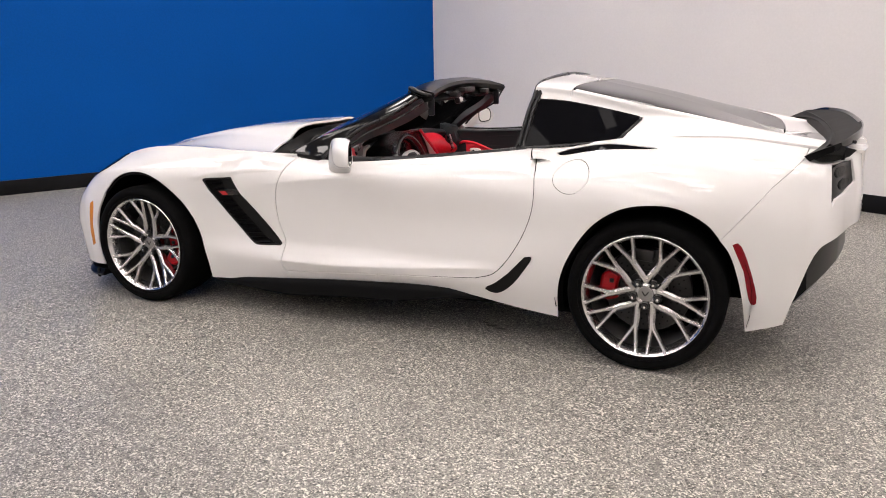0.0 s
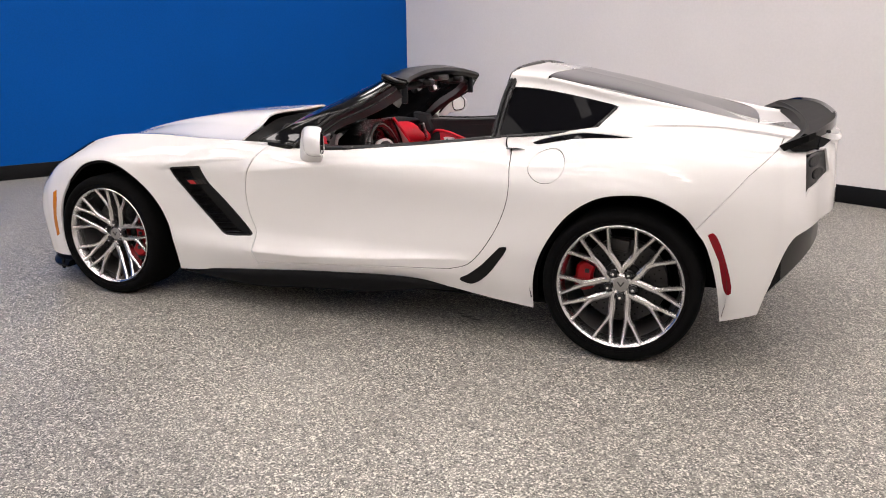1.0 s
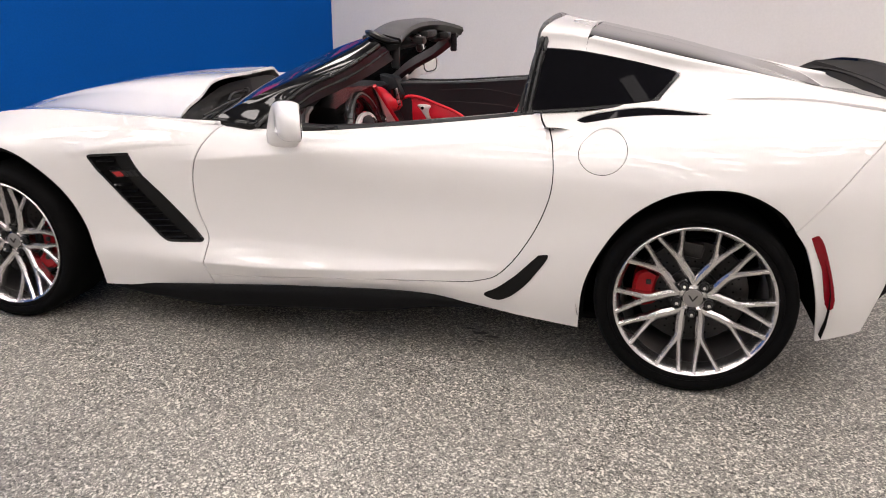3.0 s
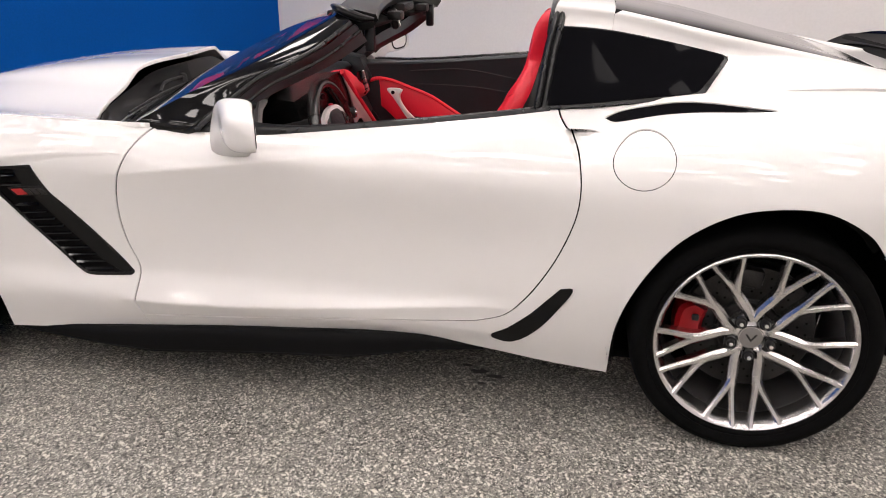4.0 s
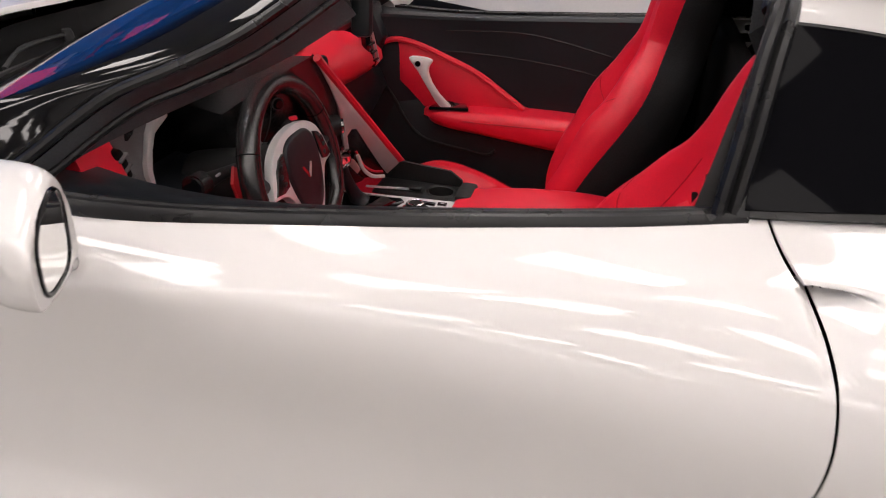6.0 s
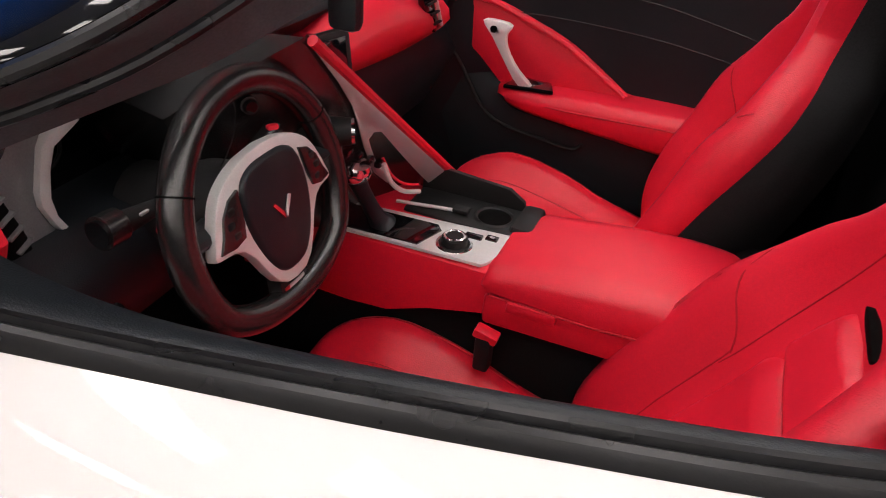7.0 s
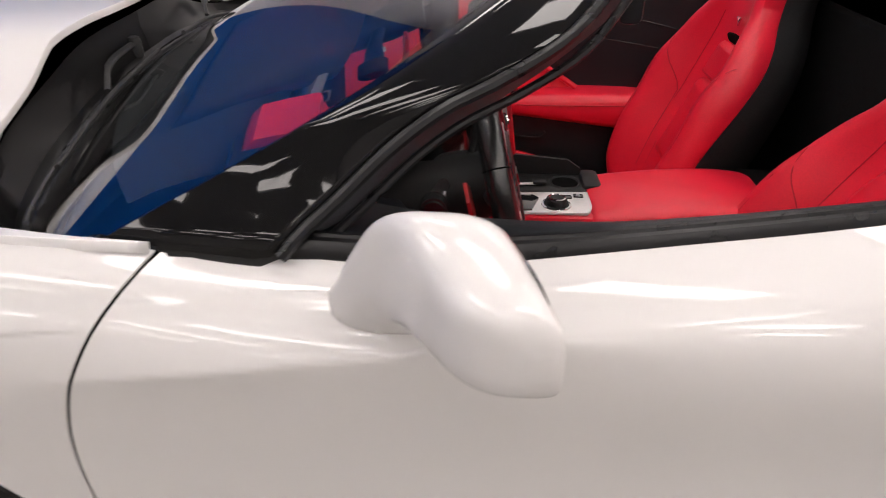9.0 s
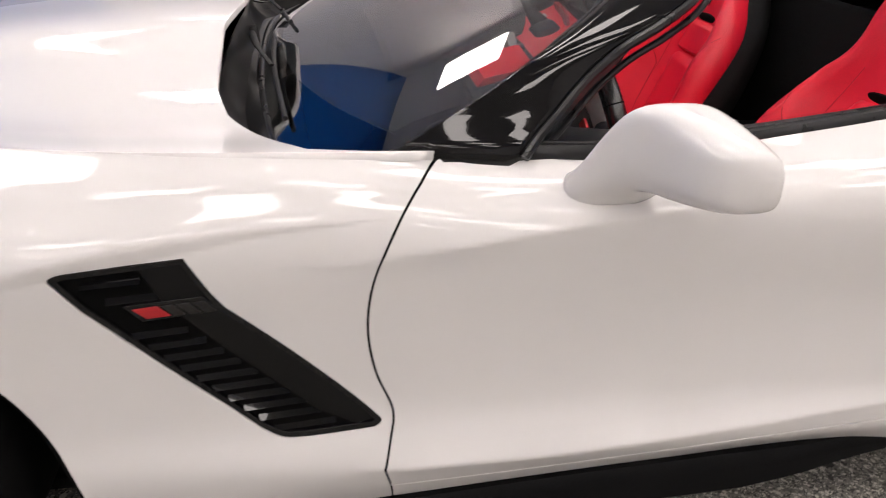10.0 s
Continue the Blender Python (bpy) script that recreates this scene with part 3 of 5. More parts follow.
SEAM_B = [(1.64, .592), (1.70, .665), (1.818, .81), (1.92, .905), (1.935, float(Z6(1.935)))]
LAMP = [(2.018, .885), (2.10, .890), (2.118, .80), (2.08, .768), (2.045, .752), (2.03, .715)]

fender_out = ARCH_F + [(-1.60, .68), (-1.585, .742), (-1.56, float(Z6(-1.56)) - .02), (-1.55, float(Z6(-1.55)))] + along(Z6, -1.5, -.40) + SEAM_F + [(-.44, .205)] + along(Z0, -.46, -.93)
bumper_out = [(-1.60, .68), *ARCH_F2, *along(Z0, -1.74, -2.262, 20), (-2.272, .24), (-2.278, .32), (-2.279, .42), (-2.245, .5), (-2.17, .575), (-2.07, .627), (-1.975, .664), *along(Z6, -1.93, -1.56, 16), (-1.585, .742)]
quarter_out = [(-.44, .205), *along(Z0, -.40, .97, 40), *ARCH_R, *SEAM_B, *along(Z6, 1.9, .80, 40), *SEAM_R[::-1], *SILL[::-1][1:], (-.445, .262)]
rear_out = [*ARCH_R2, (1.897, .243), (1.92, .333), *edge([(1.92, .333), (2.001, .56), (2.05, .595), (2.127, .63), (2.19, .65)]), (2.197, .75), (2.197, .85), (2.197, .905), *along(Z6, 2.18, 1.94, 14), *SEAM_B[::-1][1:]]
door_out = SEAM_F + SILL[1:] + SEAM_R[1:] + [(x, z - .003) for x, z in along(Z6, .785, -.355, 40)]

FRAME_LIFT = .001
for flip in (False, True):
    panel("front_fender", SIDE, fender_out, CAR, M_PAINT, holes=[VENT], flip=flip, gap=0.0027, thick=0.006, step=0.008 if not flip else 0.022)
    panel("front_bumper", SIDE, bumper_out, CAR, M_PAINT, flip=flip, gap=0.0012)
    panel("quarter_panel", SIDE, quarter_out, CAR, M_PAINT, holes=[FUEL, BVENT, GILL], flip=flip, gap=0.0023, thick=0.006, step=0.008 if not flip else 0.022)
    panel("rear_bumper", SIDE, rear_out, CAR, M_PAINT, holes=[LAMP], flip=flip, gap=0.001)
    panel("fuel_door", SIDE, FUEL, CAR, M_PAINT, flip=flip, gap=0.0012)
    panel("hood", HOOD, [(-2.275, 0.02), *[(u, 0.02) for u in np.linspace(-2.2, -.38, 34)], *at_x(HOOD, [(-.375, .024), (-.43, .05), (-.50, .085), (-.56, .13), (-.60, .40), (-.64, .72), (-.668, .95), (-.696, 1.18), (-.722, 1.6), (-.724, 2.1), (-.72, 2.75), (-.703, 3.1), (-.69, 3.5), (-.685, 4.0)]), *[(u, 4.0) for u in np.linspace(-.70, -2.275, 30)]], CAR, M_PAINT, side=False, flip=flip, step=0.016)
    # rear deck: halo, buttress, hatch glass, quarter window
    panel("roof_halo", REAR, [(.765, 1.0), (.80, 0.985), (.9335, 0.985), (.9375, 1.5), (.940, 2.0), (.935, 3.0), (.80, 3.0), (.79, 2.3), (.775, 1.6)], CAR, M_PAINT, side=False, flip=flip, label="white painted roof hoop behind the seats")
    panel("buttress", REAR, [(.935, .985), *[(u, .985) for u in np.linspace(.98, 1.262, 10)], (1.262, .95), (1.225, .5), (1.18, .1), (1.17, 0.0), *[(u, 0) for u in np.linspace(1.2, 2.19, 30)], (2.19, 2.95), (2.16, 3.0), *[(u, 3.0) for u in np.linspace(2.1, 1.85, 6)], (1.842, 2.5), (1.828, 2.1), (1.80, 1.85), *[(u, 1.78 - .08 * (u - .94)) for u in np.linspace(1.765, .96, 24)], (.9405, 1.5)], CAR, M_PAINT, side=False, flip=flip, label="white painted rear buttress and deck")
    panel("hatch_glass", REAR, [(.942, 1.80), *[(u, 1.80 - .08 * (u - .94)) for u in np.linspace(.96, 1.763, 24)], (1.797, 1.88), (1.825, 2.12), (1.838, 2.5), (1.84, 3.0), *[(u, 3.0) for u in np.linspace(1.8, .95, 20)]], CAR, M_HATCH, side=False, flip=flip, label="dark tinted rear hatch glass")
    panel("quarter_window", PANE, [(u, 2 * v) for u, v in [(.768, .06), (.92, .07), (1.150, .10), (1.168, .12), (1.180, .17), (1.212, .45), (1.245, .86), (1.247, .91), (1.238, .945), (1.222, .958), (.80, .965), (.778, .95)]], CAR, M_PRIV, side=False, flip=flip, label="dark tinted rear quarter window", lift=FRAME_LIFT + .003)
    panel("window_frame", PANE, [(u, 2 * v) for u, v in [(.76, 0.025), (1.155, 0.03), (1.178, .055), (1.195, .14), (1.228, .5), (1.258, .88), (1.258, .94), (1.245, .978), (1.225, .985), (.77, .985)]], CAR, M_SEAL, side=False, flip=flip, lift=FRAME_LIFT)
    panel("buttress_vent", SIDE, BVENT, CAR, M_PRIV, flip=flip, lift=-0.005, gap=-0.002, label="gloss black intake on the rear shoulder")
    panel("side_gill", SIDE, GILL, CAR, M_CARBON, flip=flip, lift=0.004, gap=0.0, thick=0.03, label="black carbon blade ahead of the rear wheel")
    panel("side_marker", SIDE, edge([(1.687, .576), (1.708, .583), (1.752, .496), (1.79, .338), (1.774, .331), (1.735, .471)], 4), CAR, M_REDLENS, flip=flip, lift=0.004, gap=0, thick=.01, label="long red side marker lens")
    panel("front_marker", SIDE, [(-1.765, .53), (-1.735, .545), (-1.738, .50), (-1.765, .40), (-1.775, .29), (-1.803, .275), (-1.80, .35)], CAR, M_AMBER, flip=flip, lift=0.003, gap=0, thick=.008, label="amber side marker lens")
    panel("tail_lamp", SIDE, LAMP, CAR, M_SMOKE, flip=flip, lift=-0.012, gap=-.002, label="smoked dark tail lamp")
    for x, z in ((2.062, .852), (2.082, .800)):
        panel("lamp_lens", SIDE, [(x + .019 * math.cos(w), z + .021 * math.sin(w)) for w in np.linspace(0, 2 * math.pi, 25)[:-1]], CAR, M_MATTE, flip=flip, lift=-.007, gap=0, thick=.006, label="round grey lamp behind smoked lens")
    panel("head_lamp_side", SIDE, at_x(SIDE, [(-1.585, 5.98), (-1.60, 5.35), (-1.64, 4.95), (-1.70, 4.62), (-1.78, 4.40), (-1.88, 4.35), (-1.97, 4.6), (-1.96, 5.2), (-1.90, 5.98)]), CAR, M_PRIV, side=False, flip=flip, lift=0.004, thick=.008, label="dark head lamp lens wrapping over the fender")
    panel("head_lamp", HOOD, [(-1.98, .30), (-1.80, .10), (-1.62, .06), (-1.56, .22), (-1.60, .45), (-1.74, .70), (-1.92, .85)], CAR, M_PRIV, side=False, flip=flip, lift=0.004, thick=.008, label="dark swept-back head lamp")
DOORS = []
for flip in (False, True):
    DOORS.append(panel("door", SIDE, door_out, CAR, M_PAINT, flip=flip, gap=0.0027, thick=0.006, step=0.008 if not flip else 0.022, label="white door with a concave flank"))

# inner shell that closes the body behind the gaps
def inner(S, outline, depth, name, flip, holes=()):
    return panel(name, S, outline, CAR, M_DARK, holes=holes, flip=flip, lift=-depth, gap=-0.01, thick=0.002, step=0.05)


for flip in (False, True):
    inner(SIDE, [(-.94, .18), *ARCH_F[1:], (-1.60, .70), *along(Z6, -1.55, -.36, 20), *SEAM_F[::1], (-.44, .21), *along(Z0, -.5, -.9, 10)], .011, "inner_shell", flip)
    inner(SIDE, [(-.50, .22), *along(Z0, -.40, .95, 20), *ARCH_R[:-1], (1.70, .665), (1.90, .89), *along(Z6, 1.88, .80, 20), (.5, .70), (-.3, .60), (-.5, .5)], .045, "inner_shell", flip, holes=[[(.80, .77), (.96, .77), (.96, .892), (.80, .880)]])


def wheel_liner(cx, cz, r, y0, y1):
    """A dark half drum above a wheel."""
    arc = np.linspace(-0.25, math.pi + 0.25, 30)
    secs = [[(cx + r * math.cos(a), y, cz + r * math.sin(a)) for a in arc] for y in (y0, y1)]
    bm = loft(secs, ring=False, caps=False)
    fan = [bm.verts.new((cx + r * math.cos(a), y1, cz + r * math.sin(a))) for a in arc]
    bm.faces.new(fan)
    return bm


for s in (-1, 1):
    part("wheel_liner", wheel_liner(-1.345, 0.335, 0.40, s * 0.90, s * 0.50), M_DARK, CAR)
    part("wheel_liner", wheel_liner(1.37, 0.335, 0.405, s * 0.92, s * 0.50), M_DARK, CAR)

# side skirt, front splitter corner, rear diffuser
for s in (-1, 1):
    secs = []
    for x in np.linspace(-.925, .62, 36):
        k = min(1, (x + .93) / .5) * min(1, (.62 - x) / .40)
        w = -.885 - .040 * min(1, k * 1.4)
        zt = float(Z0(x)) + .012
        zb = zt - .022 - .063 * k
        secs.append([(x, -s * y, z) for y, z in ((-.80, zt), (w + .012, zt), (w, zt - .012), (w - .004 * k, zb + .6 * (zt - zb)), (w - .006 * k, zb + .15 * (zt - zb)), (w + .004, zb), (-.80, zb))])
    part("side_skirt", loft(secs), M_WING, CAR, "black carbon side skirt below the sill")
    secs = []
    for t in np.linspace(0, 1, 14):
        x, y = -1.735 - .465 * t, .888 - .60 * t ** 2.2
        secs.append([(x, s * yy, z) for yy, z in ((y - .10, .10), (y + .02, .10), (y + .025, .112), (y, .135), (y - .10, .135))])
    part("front_splitter", loft(secs), M_CARBON, CAR, "black splitter lip under the nose")
    part("splitter_wing", box(-1.775, s * .902, .118, .022, .008, .06, .003), M_CARBON, CAR)
secs = []
for y in np.linspace(-.815, .815, 31):
    d = (abs(y) / .815) ** 2.2
    x1 = 2.155 - .175 * d
    secs.append([(x1 - .16 - .02 * d, y, .36 - .10 * d), (x1 - .06 - .02 * d, y, .38 - .08 * d), (x1 - .01, y, .47 - .08 * d), (x1 - .02, y, .61 - .06 * d), (x1 - .10, y, .63 - .06 * d), (x1 - .22, y, .60), (x1 - .22, y, .38 - .10 * d)])
part("rear_diffuser", loft(secs), M_CARBON, CAR, "black lower rear valance")
nose = [[(-2.255 + .62 * y * y, y, .40), (-2.235 + .60 * y * y, y, .50), (-2.13 + .45 * y * y, y, .585), (-2.0 + .25 * y * y, y, .645), (-1.90, y, .685)] for y in np.linspace(-.52, .52, 21)]
part("nose_panel", loft(nose, ring=False), M_PAINT, CAR, "white nose panel under the hood's front edge")
part("front_grille", loft([[(-2.24 + .62 * y * y, y, .20), (-2.24 + .62 * y * y, y, .40), (-2.15 + .62 * y * y, y, .40), (-2.15 + .62 * y * y, y, .20)] for y in np.linspace(-.45, .45, 15)]), M_MATTE, CAR, "black grille below the nose")
part("underbody", box(-.10, 0, .17, 3.5, 1.50, .03, .01), M_DARK, CAR)

# rear spoiler with end fins
secs = []
for y in np.linspace(-.735, .735, 45):
    d = abs(y) / .735
    x0 = 1.965 + .075 * (1 - d ** 2.5) - .05 * d ** 6
    chord = .135 - .03 * d ** 3
    z0 = .952 + .008 * (1 - d ** 2) - .03 * d ** 5
    zt = .998 - .030 * d ** 4
    secs.append([(x0, y, z0), (x0 + .5 * chord, y, z0 + .55 * (zt - z0)), (x0 + .95 * chord, y, zt), (x0 + chord, y, zt - .006), (x0 + chord, y, zt - .024), (x0 + .5 * chord, y, z0 - .006), (x0 + .02, y, z0 - .02)])
SPOILER = part("spoiler", loft(secs), M_WING, CAR, "black carbon rear spoiler")
for s in (-1, 1):
    fin = [(1.935, .920), (1.985, .946), (2.05, .962), (2.105, .945), (2.08, .920), (2.02, .900), (1.97, .900)]
    part("end_fin", slab(fin, lambda a, b, h: Vector((a, s * (.732 - .35 * max(0, a - 1.97) - h), b)), .02, .004), M_GLOSS, SPOILER)
    for i in range(3):
        a = 1.0 - i * .28
        part("screw", lathe([(0, 0), (.007, 0), (.007, .006), (0, .007)], 12), M_MATTE, SPOILER).location = (2.105 - .012 * i, s * (.60 - .13 * i), .965)
part("spoiler_foot", loft([[(x, y, z) for x, z in ((1.96 + .06 * (1 - (y / .72) ** 2), .925), (2.06 + .06 * (1 - (y / .72) ** 2), .905), (2.06 + .06 * (1 - (y / .72) ** 2), .955), (2.0 + .06 * (1 - (y / .72) ** 2), .968))] for y in np.linspace(-.70, .70, 21)]), M_WING, SPOILER)
lip = []
for y in np.linspace(-.70, .70, 41):
    d = abs(y) / .735
    x1 = 1.965 + .075 * (1 - d ** 2.5) - .05 * d ** 6 + .135 - .03 * d ** 3
    zt = .998 - .030 * d ** 4
    h = .011 * min(1, (.70 - abs(y)) / .08)
    lip.append([(x1 - .010, y, zt - .004), (x1 - .004, y, zt + h), (x1 + .002, y, zt + h), (x1 + .003, y, zt - .020)])
part("spoiler_lip", loft(lip), M_GLOSS, SPOILER, "gloss black upright lip")
# the spoiler sits slightly askew on the deck
SPOILER.matrix_basis = Matrix.Translation((1.95, -.70, .917)) @ pose(0, 0, 0, 1.5, 0, 2.6) @ Matrix.Translation((-1.95, .70, -.925))

# side vent: tray, blade and louvres
for s in (-1, 1):
    flip = s > 0
    tray = panel("side_vent", SIDE, VENT, CAR, M_GLOSS, flip=flip, lift=-0.022, gap=-0.003, thick=0.004, label="gloss black louvred vent behind the front wheel")
    panel("vent_blade", SIDE, [(-.742, .722), (-.708, .66), (-.58, .528), (-.472, .408), (-.50, .398), (-.565, .43), (-.70, .57), (-.775, .66), (-.80, .718)], tray, M_CARBON, flip=flip, lift=-0.003, gap=0.001, thick=0.018)
    panel("vent_frame", SIDE, VENT, tray, M_GLOSS, holes=[shrink(VENT, .008)], flip=flip, lift=-0.001, gap=0.0005, thick=.02)
    def louvre(a, b):
        """A slanted slat between two side-view points, its front edge tucked in."""
        uv = on_side(SIDE, [a, b])
        P, N = SIDE(uv[:, 0], uv[:, 1]), -np.abs(normals(SIDE, uv[:, 0], uv[:, 1])) * (0, 1, 0)
        d = (P[1] - P[0]) / np.linalg.norm(P[1] - P[0])
        secs = []
        for p, n in zip(P, N):
            w = np.cross(d, n)
            w = w if w[2] > 0 else -w
            pts = [p + w * o + n * h for o, h in ((-.0085, -.005), (-.006, -.0025), (.0075, -.017), (.0075, -.022), (-.0085, -.010))]
            secs.append([(x, -s * y, z) for x, y, z in pts])
        part("louvre", loft(secs), M_GLOSS, tray, smooth=25)

    for i in range(10):
        t = (i + 0.5) / 10
        x, z = -.836 + .222 * t, .618 - .222 * t
        louvre((x - .012, z - .006), (x + .078 + .012 * t, z + .002))
    for i in range(2):
        louvre((-.882 + .03 * i, .695 - .028 * i), (-.80 + .02 * i, .700 - .028 * i))
    panel("vent_badge", SIDE, [(-.828, .658), (-.718, .667), (-.694, .641), (-.806, .630)], tray, M_GLOSS, flip=flip, lift=0.000, gap=0, thick=.008, label="black badge plate with red and grey bars")
    panel("badge_stripe", SIDE, [(-.816, .653), (-.782, .656), (-.766, .639), (-.799, .636)], tray, M_REDPRINT, flip=flip, lift=0.002, gap=0, thick=.003)
    for i in range(3):
        x0 = -.776 + .022 * i
        panel("badge_bar", SIDE, [(x0, .656 + .0015 * i), (x0 + .016, .6575 + .0015 * i), (x0 + .031, .640 + .0015 * i), (x0 + .016, .6385 + .0015 * i)], tray, M_STEEL, flip=flip, lift=0.002, gap=0, thick=.003)


# ---- wheels: tyre, alloy rim of ten split spokes, brake ----
def wheel(k, radius, spin, caliper_at, arc):
    """A wheel about its axle (y), outer face towards -y. k: scale of the rim, radius: of the tyre, spin: its turn in degrees."""
    barrel = [(.262, .215), (.247, .20), (.246, .05), (.2495, -.005), (.254, -.005), (.255, .21)]
    lip = [(.2495, -.008), (.256, -.035), (.262, -.052), (.268, -.061), (.274, -.064), (.2785, -.061), (.279, -.054), (.276, -.045), (.262, -.03), (.255, -.008)]
    hub = part("wheel", lathe([(r * k, h) for r, h in lip], 96, closed=True), M_ALLOY)
    # same alloy as the lip, with the shade inside the rim put into its colour
    part("barrel", lathe([(r * k, h) for r, h in barrel], 64, closed=True), M_BARREL, hub, "inner rim barrel, its alloy darkened for shade")
    wall = radius - .336 * k
    tyre = [(.268, -.050), (.276, -.060), (.283, -.067), (.290, -.068), (.292, -.0655), (.296, -.070), (.308, -.0735), (.318, -.071), (.3275, -.062), (.3335, -.048), (.336, -.025), (.336, .18), (.330, .21), (.30, .225), (.262, .218), (.262, .15), (.268, 0)]
    part("tyre", lathe([(r * k + wall * max(0, (r - .28) / .056), h) for r, h in tyre], 96, closed=True), M_TYRE, hub, "black low-profile tyre")

    def dish(r):
        return -.004 - .050 * (r / .265) ** 2.2

    def bar(pts, widths, name):
        secs = []
        for i, (a, b) in enumerate(pts):
            p0, p1 = Vector(pts[max(0, i - 1)]), Vector(pts[min(len(pts) - 1, i + 1)])
            t = (p1 - p0).normalized()
            n = Vector((-t.y, t.x))
            r = math.hypot(a, b)
            y, w = dish(r), widths[i]
            secs.append([((a + n.x * o) * k, y + d, (b + n.y * o) * k) for o, d in ((-w * .22, -.0075), (w * .22, -.0075), (w * .5, .0), (w * .46, .030), (-w * .46, .030), (-w * .5, .0))])
        return part(name, loft(secs), M_ALLOY, hub, smooth=25)

    for i in range(5):
        a0 = radians(spin - 90 + 72 * i)
        c, s = math.cos(a0), math.sin(a0)

        def at(r, deg, side):
            w = radians(deg) * side
            u, v = r * math.cos(w), r * math.sin(w)
            return (u * c - v * s, u * s + v * c)
        for side in (-1, 1):
            stem = [at(.052, 34, side), at(.085, 23.5, side), at(.12, 16.5, side), at(.142, 14.2, side)]
            bar(stem + [at(.17, 11.3, side), at(.215, 7.8, side), at(.252, 5.8, side), at(.268, 5.5, side)], [.027, .029, .031, .028, .020, .018, .0185, .021], "spoke")
            bar(stem[2:] + [at(.17, 16.5, side), at(.215, 20.3, side), at(.252, 22.4, side), at(.268, 23, side)], [.030, .028, .020, .018, .0185, .021], "spoke")
        nut = part("lug_nut", lathe([(0, -.010), (.009, -.010), (.0115, -.006), (.0125, .0), (.0175, .001), (.018, .012), (0, .012)], 12), M_SEAL, hub)
        nut.location = (.0575 * c * k, dish(.05) - .0125, .0575 * s * k)
        tip = part("nut_cap", lathe([(0, -.0125), (.0055, -.012), (.0065, -.0095), (0, -.0095)], 12), M_CHROME, hub)
        tip.location = nut.location
    part("centre", lathe([(0, -.012), (.020, -.0125), (.0325, -.0105), (.034, -.006), (.038, -.004), (.050, -.002), (.066, .004), (.070, .03), (0, .03)], 60), M_ALLOY, hub)
    cap = part("centre_cap", lathe([(0, -.0145), (.022, -.0142), (.0305, -.012), (.031, -.008), (0, -.008)], 40), M_BARREL, hub, "grey centre cap")
    for side in (-1, 1):
        part("cap_emblem", slab([(0, -.012), (side * .016, .010), (side * .011, .012), (0, -.004)], lambda a, b, h: Vector((a, -.0146 - h, b)), .0012), M_STEEL, hub)
    part("brake_disc", lathe([(.075, .055), (.19 * k, .055), (.192 * k, .058), (.192 * k, .082), (.19 * k, .085), (.075, .085)], 72, closed=True), M_STEEL, hub, "grey brake disc")
    part("disc_hat", lathe([(0, .035), (.082, .036), (.088, .042), (.088, .06), (0, .06)], 48), M_STEEL, hub)
    holes = bmesh.new()
    for i in range(28):
        for j, r in enumerate((.115, .14, .165)):
            w = 2 * math.pi * (i + j * .33) / 28
            bmesh.ops.create_circle(holes, cap_ends=True, segments=8, radius=.0035, matrix=Matrix.Translation((r * k * math.cos(w), .0545, r * k * math.sin(w))) @ Matrix.Rotation(radians(90), 4, "X"))
    tagged(part("disc_holes", holes, M_DARK, hub, smooth=0), kind="stuff")
    w0 = radians(caliper_at)
    secs = []
    for w in np.linspace(w0 - arc, w0 + arc, 16):
        e = 1 - abs(w - w0) / arc
        r0, r1 = (.155 - .06 * arc) * k, (.188 + .022 * min(1, e * 3)) * k
        secs.append([(r * math.cos(w), y, r * math.sin(w)) for r, y in ((r0, .03), (r0 + .01, .018), (r1 - .012, .016), (r1, .028), (r1, .10), (r0, .10))])
    part("caliper", loft(secs), M_CALIPER, hub, "red painted brake caliper")
    for d in (-.48 * arc, .48 * arc):
        part("caliper_bolt", box(.16 * k * math.cos(w0 + d), .012, .16 * k * math.sin(w0 + d), .018, .01, .018, .003), M_MATTE, hub)
    part("parking_caliper", box(0, 0, 0, .085, .05, .055, .012, pose(-.02, .05, .165 * k, 0, 8, 0)), M_STEEL, hub, "dark grey small brake caliper")
    part("hub_back", lathe([(0, .10), (.20 * k, .10), (.246 * k, .205), (0, .21)], 40), M_DARK, hub)
    return hub


rear_wheel = wheel(.955, .329, 0, 176, .38)
front_wheel = wheel(.94, .326, 26, -12, .58)
for src, x, y, z in ((front_wheel, -1.357, .897, .3265), (rear_wheel, 1.357, .884, .329)):
    far = copy_thing(src, pose(x, y, z, 0, 0, 180))
    src.location = (x, -y, z)
    for o in (src, far):
        o.parent = CAR


# ---- windscreen, pillars, header, cowl, mirrors ----
BASE = crom([(-.664, 0, 0), (-.660, -.20, 0), (-.649, -.40, 0), (-.637, -.50, 0), (-.620, -.62, 0), (-.592, -.72, 0), (-.525, -.80, 0), (-.43, -.846, 0)], 7)
TOP = crom([(.075, 0, 1.183), (.077, -.11, 1.182), (.080, -.22, 1.177), (.084, -.31, 1.170), (.089, -.385, 1.162), (.094, -.445, 1.155), (.099, -.495, 1.147), (.105, -.535, 1.138)], 7)
CROWN = hermite((-.69, -.43, -.22, -.1, .11), (.155, .155, .172, .186, .18))


def sheet(x, y):
    """Height of the windscreen over the plan."""
    t = (x + .664) / .74
    return .83 + .477 * (x + .664) + .022 * math.sin(math.pi * min(1, max(0, t))) - float(CROWN(x)) * y * y


BASE = [(x, y, sheet(x, y)) for x, y, z in BASE]


